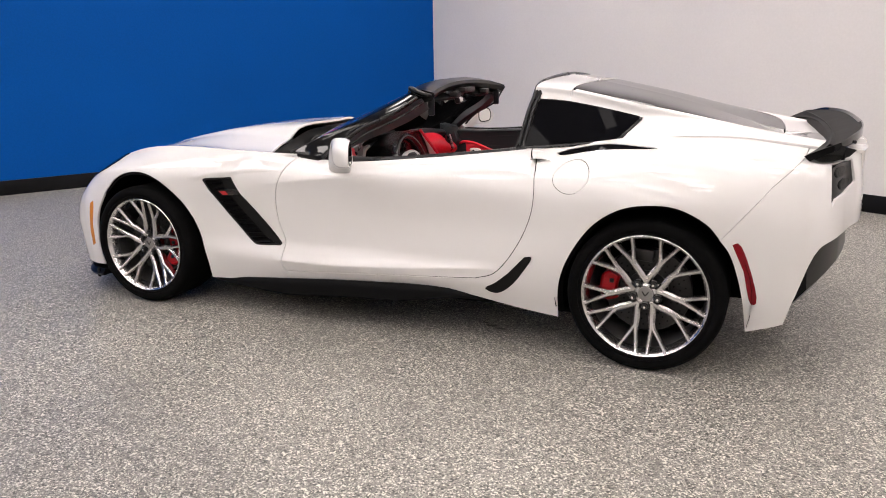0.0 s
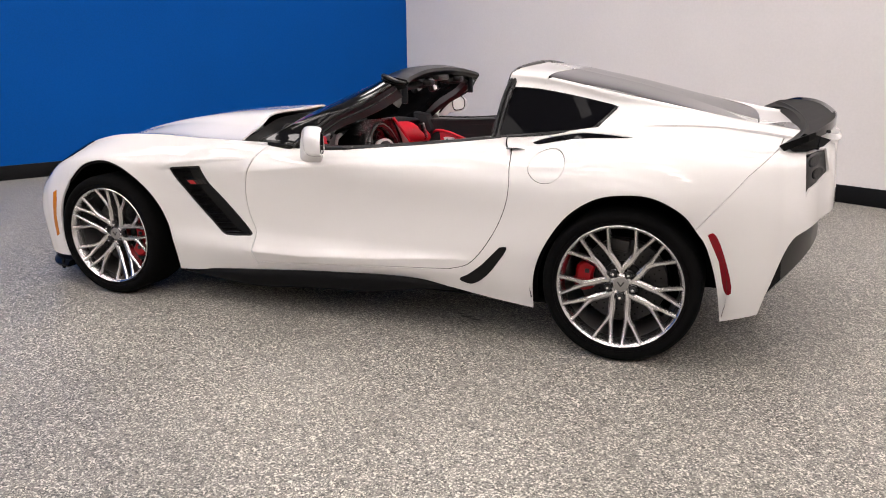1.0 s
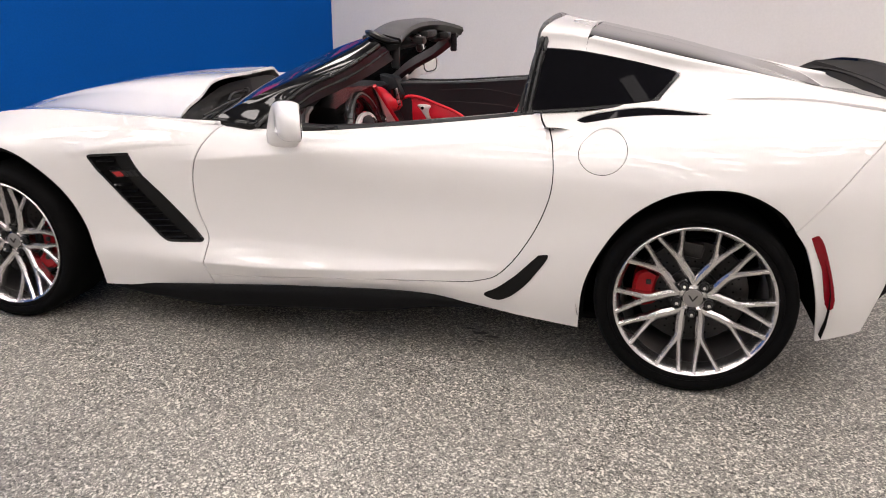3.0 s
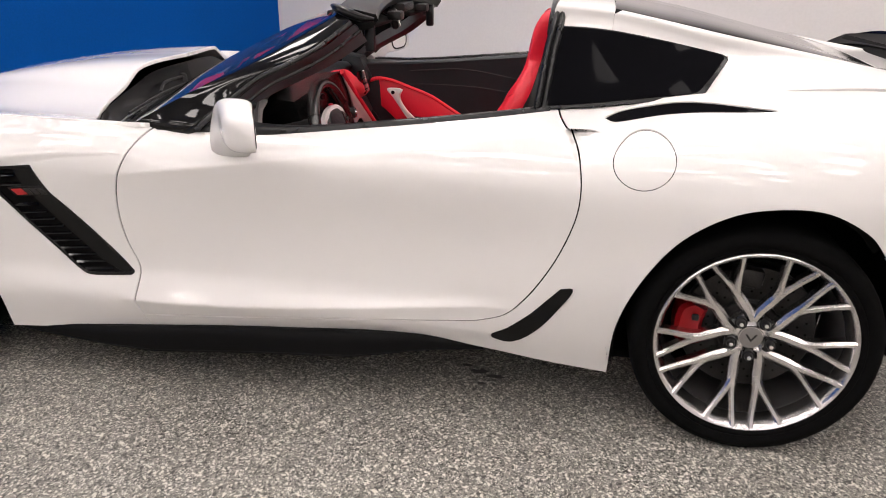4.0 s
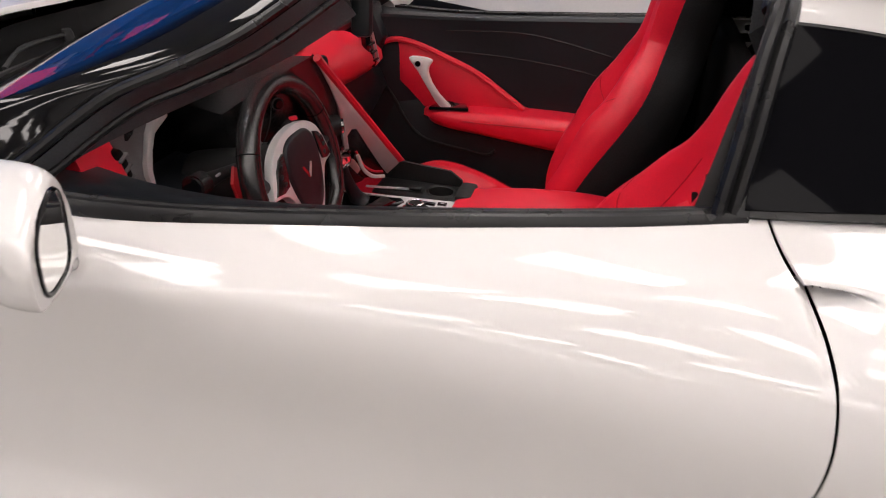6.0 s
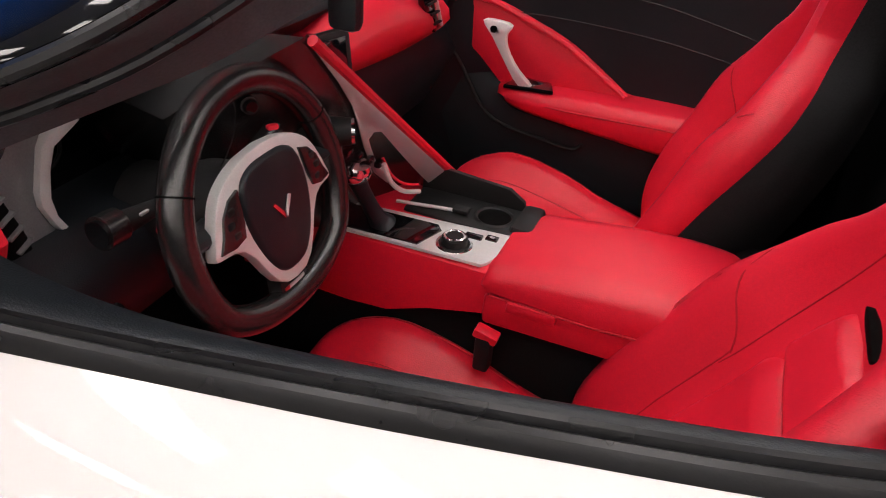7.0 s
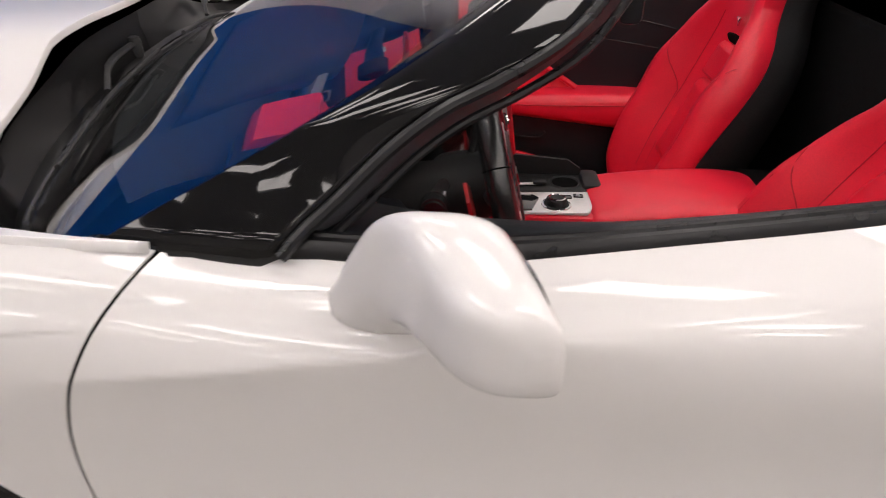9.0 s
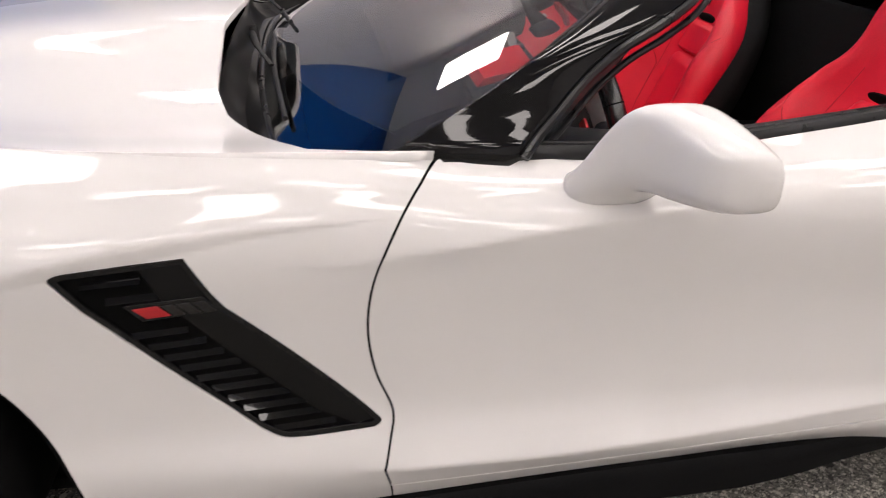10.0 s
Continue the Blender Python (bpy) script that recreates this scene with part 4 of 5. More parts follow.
def screen_points(inset=0.0):
    rows = []
    for t in np.linspace(0, 1, 25):
        half = []
        for b, e in zip(BASE, TOP):
            p = (1 - t) * np.array(b) + t * np.array(e)
            y = p[1] * (1 + .078 * math.sin(math.pi * t))
            half.append((p[0], y, sheet(p[0], y) - inset))
        rows.append([(x, -y, z) for x, y, z in half[:0:-1]] + half)
    return rows


outer, under = screen_points(), screen_points(.005)
bm = bmesh.new()
for rows, turn in ((outer, False), (under, True)):
    V = [[bm.verts.new(p) for p in r] for r in rows]
    for a, b in zip(V, V[1:]):
        for j in range(len(a) - 1):
            f = (a[j], a[j + 1], b[j + 1], b[j])
            bm.faces.new(f[::-1] if turn else f)
bmesh.ops.recalc_face_normals(bm, faces=bm.faces)
glass = part("windscreen", bm, M_CLEAR, CAR, "clear raked windscreen reflecting the blue wall")
glass.visible_shadow = False
part("screen_seal", tube([(x - .002, y, z + .001) for x, y, z in outer[0]], .005, 8), M_SEAL, CAR)

G_EDGE = [(-.238, -.852, .845), (-.214, -.834, .870), (-.182, -.812, .895), (-.125, -.778, .945), (-.065, -.757, .988), (0, -.735, 1.018), (.08, -.69, 1.06), (.16, -.585, 1.128)]
I_EDGE = [(-.215, -.80, .832), (-.180, -.785, .848), (-.130, -.750, .880), (-.06, -.69, .918), (.02, -.618, .957), (.10, -.56, .998), (.19, -.50, 1.06)]


def spread(pts, n):
    """n points at even steps along a smooth line."""
    P = np.array(crom(pts, 12))
    d = np.concatenate([[0], np.cumsum(np.linalg.norm(np.diff(P, axis=0), axis=1))])
    return [np.array([np.interp(v, d, P[:, k]) for k in range(3)]) for v in np.linspace(0, d[-1], n)]


for s in (-1, 1):
    m = np.array((1, -s, 1))
    E = [np.array(r[-1]) * (1, 1, 1) for r in outer]
    n = len(E)
    G, I = spread(G_EDGE, n), spread(I_EDGE, n)
    secs, trim, seal = [], [], []
    # the foot runs on down behind the top edge of the door
    E, G, I = [[P[0] + (P[0] - P[1]) * (.02 / abs(P[1][2] - P[0][2])) + np.array((0, .012, 0))] + P for P in (E, G, I)]
    for e, g, q in zip(E, G, I):
        inn = np.array((0, .010, -.004))
        a = e + inn + np.array((0, 0, .002))
        mid = .5 * (e + g) + np.array((-.0013, -.004, .0040))
        low = np.array((.006, .012, -.016))
        secs.append([tuple(p * m) for p in (a, e + np.array((0, -.001, .002)), .75 * e + .25 * g + np.array((-.001, -.003, .003)), mid, .25 * e + .75 * g + np.array((-.001, -.003, .003)), .06 * e + .94 * g + np.array((0, -.0014, .0014)), g, g + low, .5 * (e + g) + np.array((.01, .03, -.02)), e + inn - np.array((0, 0, .012)))])
        t0 = g + low
        trim.append([tuple(p * m) for p in (t0, .6 * t0 + .4 * q + np.array((0, -.006, .012)), q, q + np.array((-.02, .03, .012)), .5 * (t0 + q) + np.array((-.02, .05, .03)))])
        seal.append(tuple((g + np.array((.004, -.002, -.008))) * m))
    part("pillar", loft(secs), M_GLOSS, CAR, "gloss black windscreen pillar", smooth=60)
    trim, seal = trim[1:], seal[1:]
    part("pillar_trim", loft(trim), M_PILLAR, CAR, "charcoal inner pillar trim")
    part("pillar_seal", tube(seal, .008, 8), M_SEAL, CAR)
    part("pillar_seal", tube([tuple(np.array(p) + np.array((.022, .024 * s * -1 * -1, -.024)) * np.array((1, -1 * s * -1, 1))) for p in seal], .006, 8), M_SEAL, CAR)

# header rail with visor ends, latches and the inner mirror
secs = []
for (x, y, z) in [(p[0], -p[1], p[2]) for p in TOP[:0:-1]] + [tuple(p) for p in TOP]:
    d = (abs(y) / .535) ** 3
    dx = .115 + .01 * d
    secs.append([(x - .025, y, z - .012), (x + .0, y, z + .012), (x + .06, y, z + .018), (x + dx, y, z + .004), (x + dx + .006, y, z - .012), (x + dx - .01, y, z - .035), (x + .03, y, z - .055), (x - .02, y, z - .035)])
header = part("header_rail", loft(secs), M_CARBON, CAR, "black windscreen header with roof latches")
for s in (-1, 1):
    part("corner_cap", tube(crom([(.085, s * .50, 1.165), (.12, s * .548, 1.158), (.185, s * .562, 1.135), (.225, s * .545, 1.128)], 5), [.010 + .010 * math.sin(math.pi * i / 15) for i in range(16)], 10, flat=.7), M_CARBON, header)
    part("latch_cover", box(.195, s * .487, 1.075, .034, .022, .10, .009), M_BLACKL, header)
    part("sun_visor", box(.12, s * .30, 1.125, .15, .30, .018, .008, pose(.115, s * .30, 1.118, 0, 18, 0)), M_SUEDE, header)
    part("roof_latch", box(.215, s * .22, 1.118, .05, .06, .03, .008), M_MATTE, header)
part("latch_plate", box(.19, 0, 1.135, .05, .16, .03, .008), M_MATTE, header)
mir = part("inner_mirror", box(0, 0, 0, .03, .24, .075, .014, pose(.165, -.03, 1.10, 0, -12, 12)), M_MATTE, CAR, "black inner rear-view mirror")
part("mirror_glass", box(0, 0, 0, .003, .22, .06, .001, pose(.165, -.03, 1.10, 0, -12, 12) @ pose(.0155, 0, 0)), M_MIRROR, mir)
part("mirror_stalk", tube([(.15, -.03, 1.11), (.09, -.01, 1.145), (.05, 0, 1.165)], .012, 10), M_MATTE, mir)

# cowl trough between hood and glass, wipers
HOOD_EDGE = crom([(-.700, 0, .925), (-.712, -.24, .915), (-.722, -.36, .882), (-.726, -.48, .850), (-.700, -.595, .829), (-.652, -.68, .831), (-.603, -.775, .843), (-.515, -.846, .850)], 7)
secs = []
for p, q in zip(HOOD_EDGE, BASE):
    p, q = np.array(p), np.array(q)
    secs.append([tuple(p + (-.01, 0, -.03)), tuple(p + (.003, 0, -.006)), tuple(p + .15 * (q - p) + (0, 0, -.022)), tuple(p + .55 * (q - p) + (0, 0, -.030)), tuple(p + .8 * (q - p) + (0, 0, -.012)), tuple(q + (-.008, 0, -.001)), tuple(q + (-.001, 0, .002)), tuple(q + (.012, .004, -.03))])
for s in (-1, 1):
    part("cowl", loft([[(x, -s * y, z) for x, y, z in r] for r in secs], ring=False), M_CARBON, CAR, "black cowl trough at the windscreen's foot")
    part("screen_edge", tube([(x - .003, -s * y, z + .003) for x, y, z in BASE[:44]], .0022, 6), M_STEEL, CAR)
for y0, y1 in ((-.60, -.06), (-.02, .52)):
    path = crom([(-.60, y0, sheet(-.60, y0) + .016), (-.628, (y0 + y1) / 2, sheet(-.628, (y0 + y1) / 2) + .014), (-.640, y1, sheet(-.640, y1) + .012)], 8)
    w = part("wiper", tube(path, .0048, 8), M_MATTE, CAR, "black wiper blade resting on the glass")
    part("wiper_arm", tube(crom([(-.69, y1, .868), (-.665, (y0 + 2 * y1) / 3, .872), (-.634, (y0 + y1) / 2, sheet(-.634, (y0 + y1) / 2) + .024)], 6), [.008] * 7 + [.0055] * 6, 8, flat=.6), M_MATTE, w)
    part("wiper_pivot", lathe([(0, .02), (.012, .018), (.016, .008), (.018, -.02), (0, -.02)], 20, "z"), M_MATTE, w).location = (-.69, y1, .862)

# side mirrors: shell, rim and glass
def mirror(s):
    """Shell with a flat back that is turned 27 degrees towards the driver."""
    def back(y):
        return -.016 + .45 * (y - .94)

    def sec(y, cx, cz, rx, rz):
        out = []
        for a in np.linspace(0, 2 * math.pi, 37)[:-1]:
            c, d = math.cos(a), math.sin(a)
            px = cx + rx * math.copysign(abs(c) ** .62, c) - .12 * rx * d
            out.append((min(px, back(y)) if y > .945 else px, s * y, cz + rz * math.copysign(abs(d) ** .58, d)))
        return out
    rows = [(.864, -.122, .796, .048, .024), (.885, -.120, .798, .056, .031), (.905, -.106, .815, .060, .039), (.927, -.086, .852, .060, .053), (.947, -.066, .879, .060, .064), (.97, -.045, .886, .060, .068), (1.0, -.028, .884, .057, .065), (1.032, -.012, .880, .054, .057), (1.058, .001, .877, .050, .049), (1.075, .014, .875, .041, .041), (1.083, .026, .873, .026, .028), (1.087, .033, .872, .010, .012)]
    m = part("side_mirror", loft([sec(*r) for r in crom(rows, 5)]), M_PAINT, CAR, "white side mirror on a short arm", smooth=60)
    ring, face = [], []
    for a in np.linspace(0, 2 * math.pi, 41)[:-1]:
        c, d = math.cos(a), math.sin(a)
        y = 1.012 + .052 * math.copysign(abs(c) ** .6, c)
        z = .885 - .14 * max(0, y - 1.0) + (.051 - .20 * (y - 1.0) * (y > 1.0)) * math.copysign(abs(d) ** .6, d)
        ring.append((back(y) - .001, s * y, z))
        face.append((y, z))
    part("mirror_rim", tube(ring, .0042, 8, up=(1, 0, .01), closed=True), M_GLOSS, m)
    part("mirror_glass", slab([(y, z) for y, z in face], lambda a, b, h: Vector((back(a) - .001 + h, s * a, b)), .002), M_MIRROR, m, "mirror glass")
    return m


mirror(-1)
mirror(1).location = (-.07, -.06, .045)

# belt seals and door cappings
BELT = hermite((-.40, -.25, 0, .2, .35, .5, .65, .80), (.865, .85, .827, .806, .79, .772, .752, .722))
LEDGE = hermite((-.3, -.15, -.02, .14, .3, .45, .8), (.165, .138, .102, .071, .061, .056, .055))
for s in (-1, 1):
    lip, cap = [], []
    for x in np.linspace(-.275, .775, 40):
        y, z = float(BELT(x)) - .016 * min(1, max(0, (-.10 - x) / .12)), float(Z6(x)) - .004 * min(1, max(0, (-.10 - x) / .12))
        lip.append([(x, s * (y + a), z + b) for a, b in ((.008, -.006), (.007, .004), (.000, .013), (-.006, .0145), (-.012, .010), (-.014, .006), (-.018, .013), (-.024, .013), (-.028, .004), (-.028, -.02), (.0, -.02))])
        w = float(LEDGE(x))
        cap.append([(x, s * (y + a), z + b) for a, b in ((-.026, -.006), (-.028, .004), (-.034, .007), (-.030 - .55 * (w - .03), .006), (-w + .006, .002), (-w, -.006), (-w + .001, -.03), (-w - .005, -.10), (-w - .01, -.30), (-w - .01, -.52), (.03, -.52), (.0, -.02))])
    d = DOORS[0] if s < 0 else DOORS[1]
    part("belt_seal", loft(lip), M_SEAL, d)
    part("door_capping", loft(cap), M_BLACKL, d, "black leather door capping")

# rear pillar seals and hoop seal
for s in (-1, 1):
    for off, out, r in ((0, 0, .010), (-.019, .008, .009)):
        path = crom([(.757 + off, s * (.722 + out), .906), (.766 + off, s * (.695 + out), .975), (.778 + off, s * (.648 + out), 1.065), (.789 + off * .9, s * (.606 + out), 1.125), (.793 + off * .6, s * .560, 1.168)], 5)
        part("hoop_seal", tube(path, r, 8, flat=1.3), M_SEAL, CAR)
    part("pillar_clip", box(.772, s * .600, 1.128, .022, .016, .034, .005), M_MATTE, CAR)
    part("rear_pillar", loft([[(x + a - (.032 if a < .03 else 0) * max(0, 1.10 - z) / .24, s * (y + b), z) for a, b in ((.03, .0), (-.012, -.0), (.0, -.06), (.06, -.08))] for x, y, z in crom([(.745, .725, .86), (.757, .685, .975), (.77, .632, 1.065), (.785, .59, 1.13), (.795, .55, 1.17)], 4)]), M_MATTE, CAR)
arch = crom([(.770, -.590, 1.130), (.772, -.555, 1.168), (.774, -.49, 1.188), (.775, -.35, 1.201), (.775, 0, 1.214), (.775, .35, 1.201), (.774, .49, 1.188), (.772, .555, 1.168), (.770, .590, 1.130)], 6)
part("hoop_seal", tube(arch, .014, 8), M_SEAL, CAR)
part("hoop_lining", loft([[(x + a, y * .97, z - b) for a, b in ((0, .016), (-.02, .034), (.0, .07), (.10, .085), (.10, .050))] for x, y, z in arch]), M_SUEDE, CAR)


# ---- cabin ----
part("floor_pan", box(.18, 0, .185, 1.55, 1.50, .03, .01), M_CARPET, CAR, "black carpet floor")
part("bulkhead", box(.86, 0, .54, .05, 1.44, .76, .02), M_CARPET, CAR)
part("seat_gap_floor", box(.74, 0, .40, .22, .40, .30, .03), M_CARPET, CAR)
part("rear_shelf", box(1.15, 0, .80, .60, 1.20, .03, .01), M_CARPET, CAR)
part("firewall", box(-.60, 0, .46, .04, 1.40, .58, .01), M_CARPET, CAR)
for s in (-1, 1):
    part("side_trim", box(.80, s * .725, .50, .20, .03, .64, .01), M_CARPET, CAR)
part("tunnel", box(.20, -.01, .31, 1.10, .20, .26, .03), M_CARPET, CAR)


def soft_loft(sections, material, name, parent, label="", n=4):
    """Sections smoothed along their length."""
    m = len(sections[0])
    cols = [crom([s[j] for s in sections], n) for j in range(m)]
    return part(name, loft([[c[i] for c in cols] for i in range(len(cols[0]))]), material, parent, label, smooth=60)


def seat(dx, yc, dz, lean, name):
    """A bucket seat: cushion with bolsters, back with a fixed head restraint, black back shell."""
    base = part(name, box(.24 + dx, yc, .27, .44, .40, .10, .03), M_MATTE, CAR, "red leather bucket seat with black back shell")
    # cushion
    prof = [(-1.0, -.055), (-1.04, .015), (-.99, .055), (-.90, .066), (-.80, .052), (-.70, .020), (-.55, .004), (-.3, 0), (0, .002), (.3, 0), (.55, .004), (.70, .020), (.80, .052), (.90, .066), (.99, .055), (1.04, .015), (1.0, -.055)]
    rows = [(-.075, .335, .17, .2), (-.06, .352, .20, .3), (-.02, .366, .225, .5), (.06, .372, .235, .8), (.18, .352, .238, .8), (.30, .325, .232, .55), (.42, .305, .225, .4), (.50, .295, .215, .3)]
    secs = []
    for x, z, w, k in rows:
        up = [(x + dx, yc + w * a, z + dz * .5 + (h * k if h > 0 else h)) for a, h in prof]
        secs.append(up + [(x + dx, yc + w * .9, z - .10), (x + dx, yc - w * .9, z - .10)])
    soft_loft(secs, M_RED, "cushion", base, "red leather seat cushion with raised bolsters")
    # back: front face follows the lean, bolsters stand forward
    fr = [(-1.04, -.075), (-.95, -.110), (-.83, -.108), (-.72, -.075), (-.60, -.024), (-.35, .004), (0, .008), (.35, .004), (.60, -.024), (.72, -.075), (.83, -.108), (.95, -.110), (1.04, -.075)]
    rows = [(.34, .47, .215, .55), (.42, .492, .232, .85), (.52, .53, .24, 1.0), (.62, .572, .242, 1.0), (.72, .606, .236, .95), (.79, .624, .222, .68), (.845, .634, .195, .5), (.885, .640, .165, .35), (.93, .646, .147, .28), (1.0, .656, .142, .25), (1.055, .668, .133, .22), (1.09, .684, .115, .15), (1.105, .70, .09, .05)]

    def rear(z):
        """How far behind the face the leather ends on the flank."""
        return float(np.interp(z, (.34, .52, .62, .72, .79, .845, .93, 1.1), (-.05, -.05, -.045, -.02, 0, .01, .02, .03)))

    def at(z, x):
        return (x + dx + lean * (z - .40), z + dz)
    secs = []
    for z, x, w, k in rows:
        px, pz = at(z, x)
        r = rear(z)
        face = [(a, h * k if h < 0 else h * (.5 + .5 * k)) for a, h in fr]
        ends = [(-.86, r + .05), (-1.0, r + .028), (-1.055, min(r, -.02))], [(1.055, min(r, -.02)), (1.0, r + .028), (.86, r + .05)]
        secs.append([(px + h, yc + w * a, pz) for a, h in ends[0] + face + ends[1]] + [(px + .075, yc + w * .7, pz), (px + .075, yc - w * .7, pz)])
    soft_loft(secs, M_RED, "backrest", base, "red leather backrest with fixed head restraint")
    back = []
    for z, x, w, k in rows[:-1]:
        px, pz = at(z, x)
        r = rear(z)
        back.append([(px + a, yc + w * 1.02 * b, pz) for a, b in ((r + .03, -.98), (r + .008, -1.035), (r + .05, -1.03), (.12, -.75), (.14, 0), (.12, .75), (r + .05, 1.03), (r + .008, 1.035), (r + .03, .98), (.07, .7), (.07, -.7))])
    soft_loft(back, M_SUEDE, "back_shell", base, "black seat back shell")
    def front(z, a, out=0.0):
        """A point on the leather face at a height and a share of the half width."""
        x, w, k = (float(np.interp(z, [r[0] for r in rows], [r[i] for r in rows])) for i in (1, 2, 3))
        h = float(np.interp(a, [f[0] for f in fr], [f[1] for f in fr]))
        px, pz = at(z, x)
        return (px + (h * k if h < 0 else h * (.5 + .5 * k)) - out, yc + w * a, pz)

    # seams and insert panels
    for s in (-1, 1):
        for line, r in (([(.42 + .025 * i, .602) for i in range(10)], .0016), ([(.42 + .03 * i, .90) for i in range(11)], .0010),
                        ([(.640, .595), (.665, .63), (.69, .68), (.715, .74), (.74, .81), (.765, .89), (.79, .97), (.80, 1.02)], .0018),
                        ([(.62, .585), (.65, .57), (.70, .56), (.76, .55), (.82, .54), (.87, .56)], .0014), ([(.40, .46), (.45, .47), (.50, .48)], .0012)):
            part("seam", tube(crom([front(z, s * a, r * .1) for z, a in line], 3), r * .8, 6, up=(1, 0, 0)), M_STITCH, base)
        part("seam", tube(crom([(x + dx, yc + s * w * .60, z + dz * .5 + .008 * k) for x, z, w, k in ((-.05, .356, .205, .3), (.06, .372, .235, .8), (.18, .352, .238, .8), (.30, .325, .232, .55))], 5), .002, 6), M_STITCH, base)
        part("seam", tube(crom([(x + dx, yc + s * w * .94, z + dz * .5 + .063 * k) for x, z, w, k in ((-.02, .366, .225, .5), (.06, .372, .235, .8), (.18, .352, .238, .8), (.30, .325, .232, .55))], 5), .0018, 6), M_STITCH, base)
    # belt slot below the restraint, and two padded inserts under it
    xs, zs = [r[1] for r in rows], [r[0] for r in rows]
    px, pz = at(.816, float(np.interp(.816, zs, xs)))
    slot = crom([(-.052, .003), (-.040, .010), (.040, .010), (.052, .003), (.042, -.008), (0, -.010), (-.042, -.008)], 3, closed=True)
    part("slot", slab([tuple(p) for p in slot], lambda a, b, h: Vector((px + .013 - h - .15 * b, yc + a, pz + b)), .012, .002), M_DARK, base)
    for z0, z1, w0, w1 in ((.705, .802, .112, .066), (.47, .698, .128, .114)):
        pad = []
        for t in np.linspace(0, 1, 11):
            z = z0 + (z1 - z0) * t
            qx, qz = at(z, float(np.interp(z, zs, xs)))
            w = w0 + (w1 - w0) * t ** 1.5
            d = .016 * min(1, 4.5 * math.sin(math.pi * t)) ** .6
            pad.append([(qx + .014, yc - w, qz), (qx + .006 - .4 * d, yc - w * .95, qz), (qx + .006 - d, yc - w * .75, qz), (qx + .004 - d, yc, qz), (qx + .006 - d, yc + w * .75, qz), (qx + .006 - .4 * d, yc + w * .95, qz), (qx + .014, yc + w, qz)])
        soft_loft(pad, M_RED, "centre_insert", base, n=3)
    tx, tz = at(.862, .634)
    part("emblem", merge(slab([(-.013, .009), (0, -.012), (.013, .009), (.008, .012), (0, 0), (-.008, .012)], lambda a, b, h: Vector((tx + .002 - h, yc + a, tz + b)), .004)), M_CHROME, base)
    return base


seat(.022, .37, 0.0, 0.0, "passenger_seat")
seat(.040, -.35, -.055, .20, "driver_seat")

# centre console
console = part("centre_console", loft([[(x, y, z) for y, z in ((-.128, zl), (-.132, .52), (-.126, .543), (-.118, .5485), (.095, .5485), (.11, .53), (.11, zl))] for x, zl in ((-.22, .42), (-.10, .41), (0, .405), (.08, .41), (.16, .44), (.25, .462), (.27, .465))]), M_RED, CAR, "red leather console with silver plate and padded lid")
lid = []
for x, z0, z1, w in ((.254, .492, .547, .96), (.262, .486, .556, .99), (.29, .482, .563, 1.0), (.34, .480, .570, 1.01), (.42, .476, .579, 1.03), (.50, .474, .584, 1.04), (.58, .474, .585, 1.04), (.64, .480, .576, 1.0), (.655, .49, .555, .92)):
    y0, y1 = -.02 - .118 * w, -.02 + .118 * w
    lid.append([(x, y0, z0 + .035), (x, y0 - .003, z1 - .020), (x, y0 + .010, z1 - .007), (x, y0 + .035, z1), (x, y1 - .035, z1), (x, y1 - .010, z1 - .007), (x, y1, z1 - .022), (x, y1, z0 + .035)])
soft_loft(lid, M_RED, "armrest_lid", console, "padded red leather armrest lid")
part("lid_base", box(.455, -.02, .482, .39, .238, .062, .010), M_RED, console)
part("lid_handle", box(.345, -.141, .502, .085, .012, .022, .006), M_RED, console)
part("seam", tube([(.268, -.137, .512), (.45, -.146, .512), (.63, -.14, .515)], .002, 6), M_STITCH, console)
plate = [(-.035, -.128), (.245, -.121), (.252, -.112), (.287, -.018), (.283, -.008), (.16, -.018), (.02, -.03), (-.035, -.035)]
part("console_plate", slab(plate, lambda a, b, h: Vector((a, b, .549 + h)), .006, .002), M_SATIN, console, "satin silver console plate")
part("shifter_plate", slab([(-.03, -.123), (.128, -.116), (.148, -.055), (.137, -.040), (.02, -.045), (-.03, -.048)], lambda a, b, h: Vector((a, b, .5535 + h)), .005, .002), M_SCREEN, console, "gloss black gear gate")
knob = part("gear_lever", tube(crom([(.05, -.088, .556), (.035, -.100, .59), (.02, -.114, .634), (.012, -.122, .660)], 5), [.026, .022, .018, .016, .015, .0145, .014, .014, .014, .014, .0145, .015, .016, .017, .018, .018], 16), M_BLACKL, console, "black leather gear lever")
part("gear_knob", lathe([(0, .019), (.012, .0185), (.024, .014), (.030, .005), (.030, -.005), (.024, -.014), (0, -.016)], 28, "z"), M_CHROME, knob, "chrome gear knob").matrix_basis = pose(.011, -.123, .670, 0, 12, 0)
part("knob_inlay", lathe([(0, .0195), (.013, .0175), (.014, .015)], 24, "z"), M_SCREEN, knob).matrix_basis = pose(.011, -.123, .6705, 0, 12, 0)
dial = part("mode_dial", lathe([(0, .018), (.013, .018), (.014, .0165), (.0205, .0165), (.0225, .014), (.0225, .002), (.027, .001), (.027, 0), (0, 0)], 36, "z"), M_MATTE, console, "black rotary mode dial")
dial.location = (.183, -.082, .5545)
part("dial_ring", lathe([(.0145, .0172), (.0165, .0185), (.0195, .0172)], 36, "z"), M_CHROME, dial)
part("dial_seat", lathe([(.027, .0), (.028, .002), (.032, .0015), (.033, 0)], 36, "z"), M_CHROME, dial)
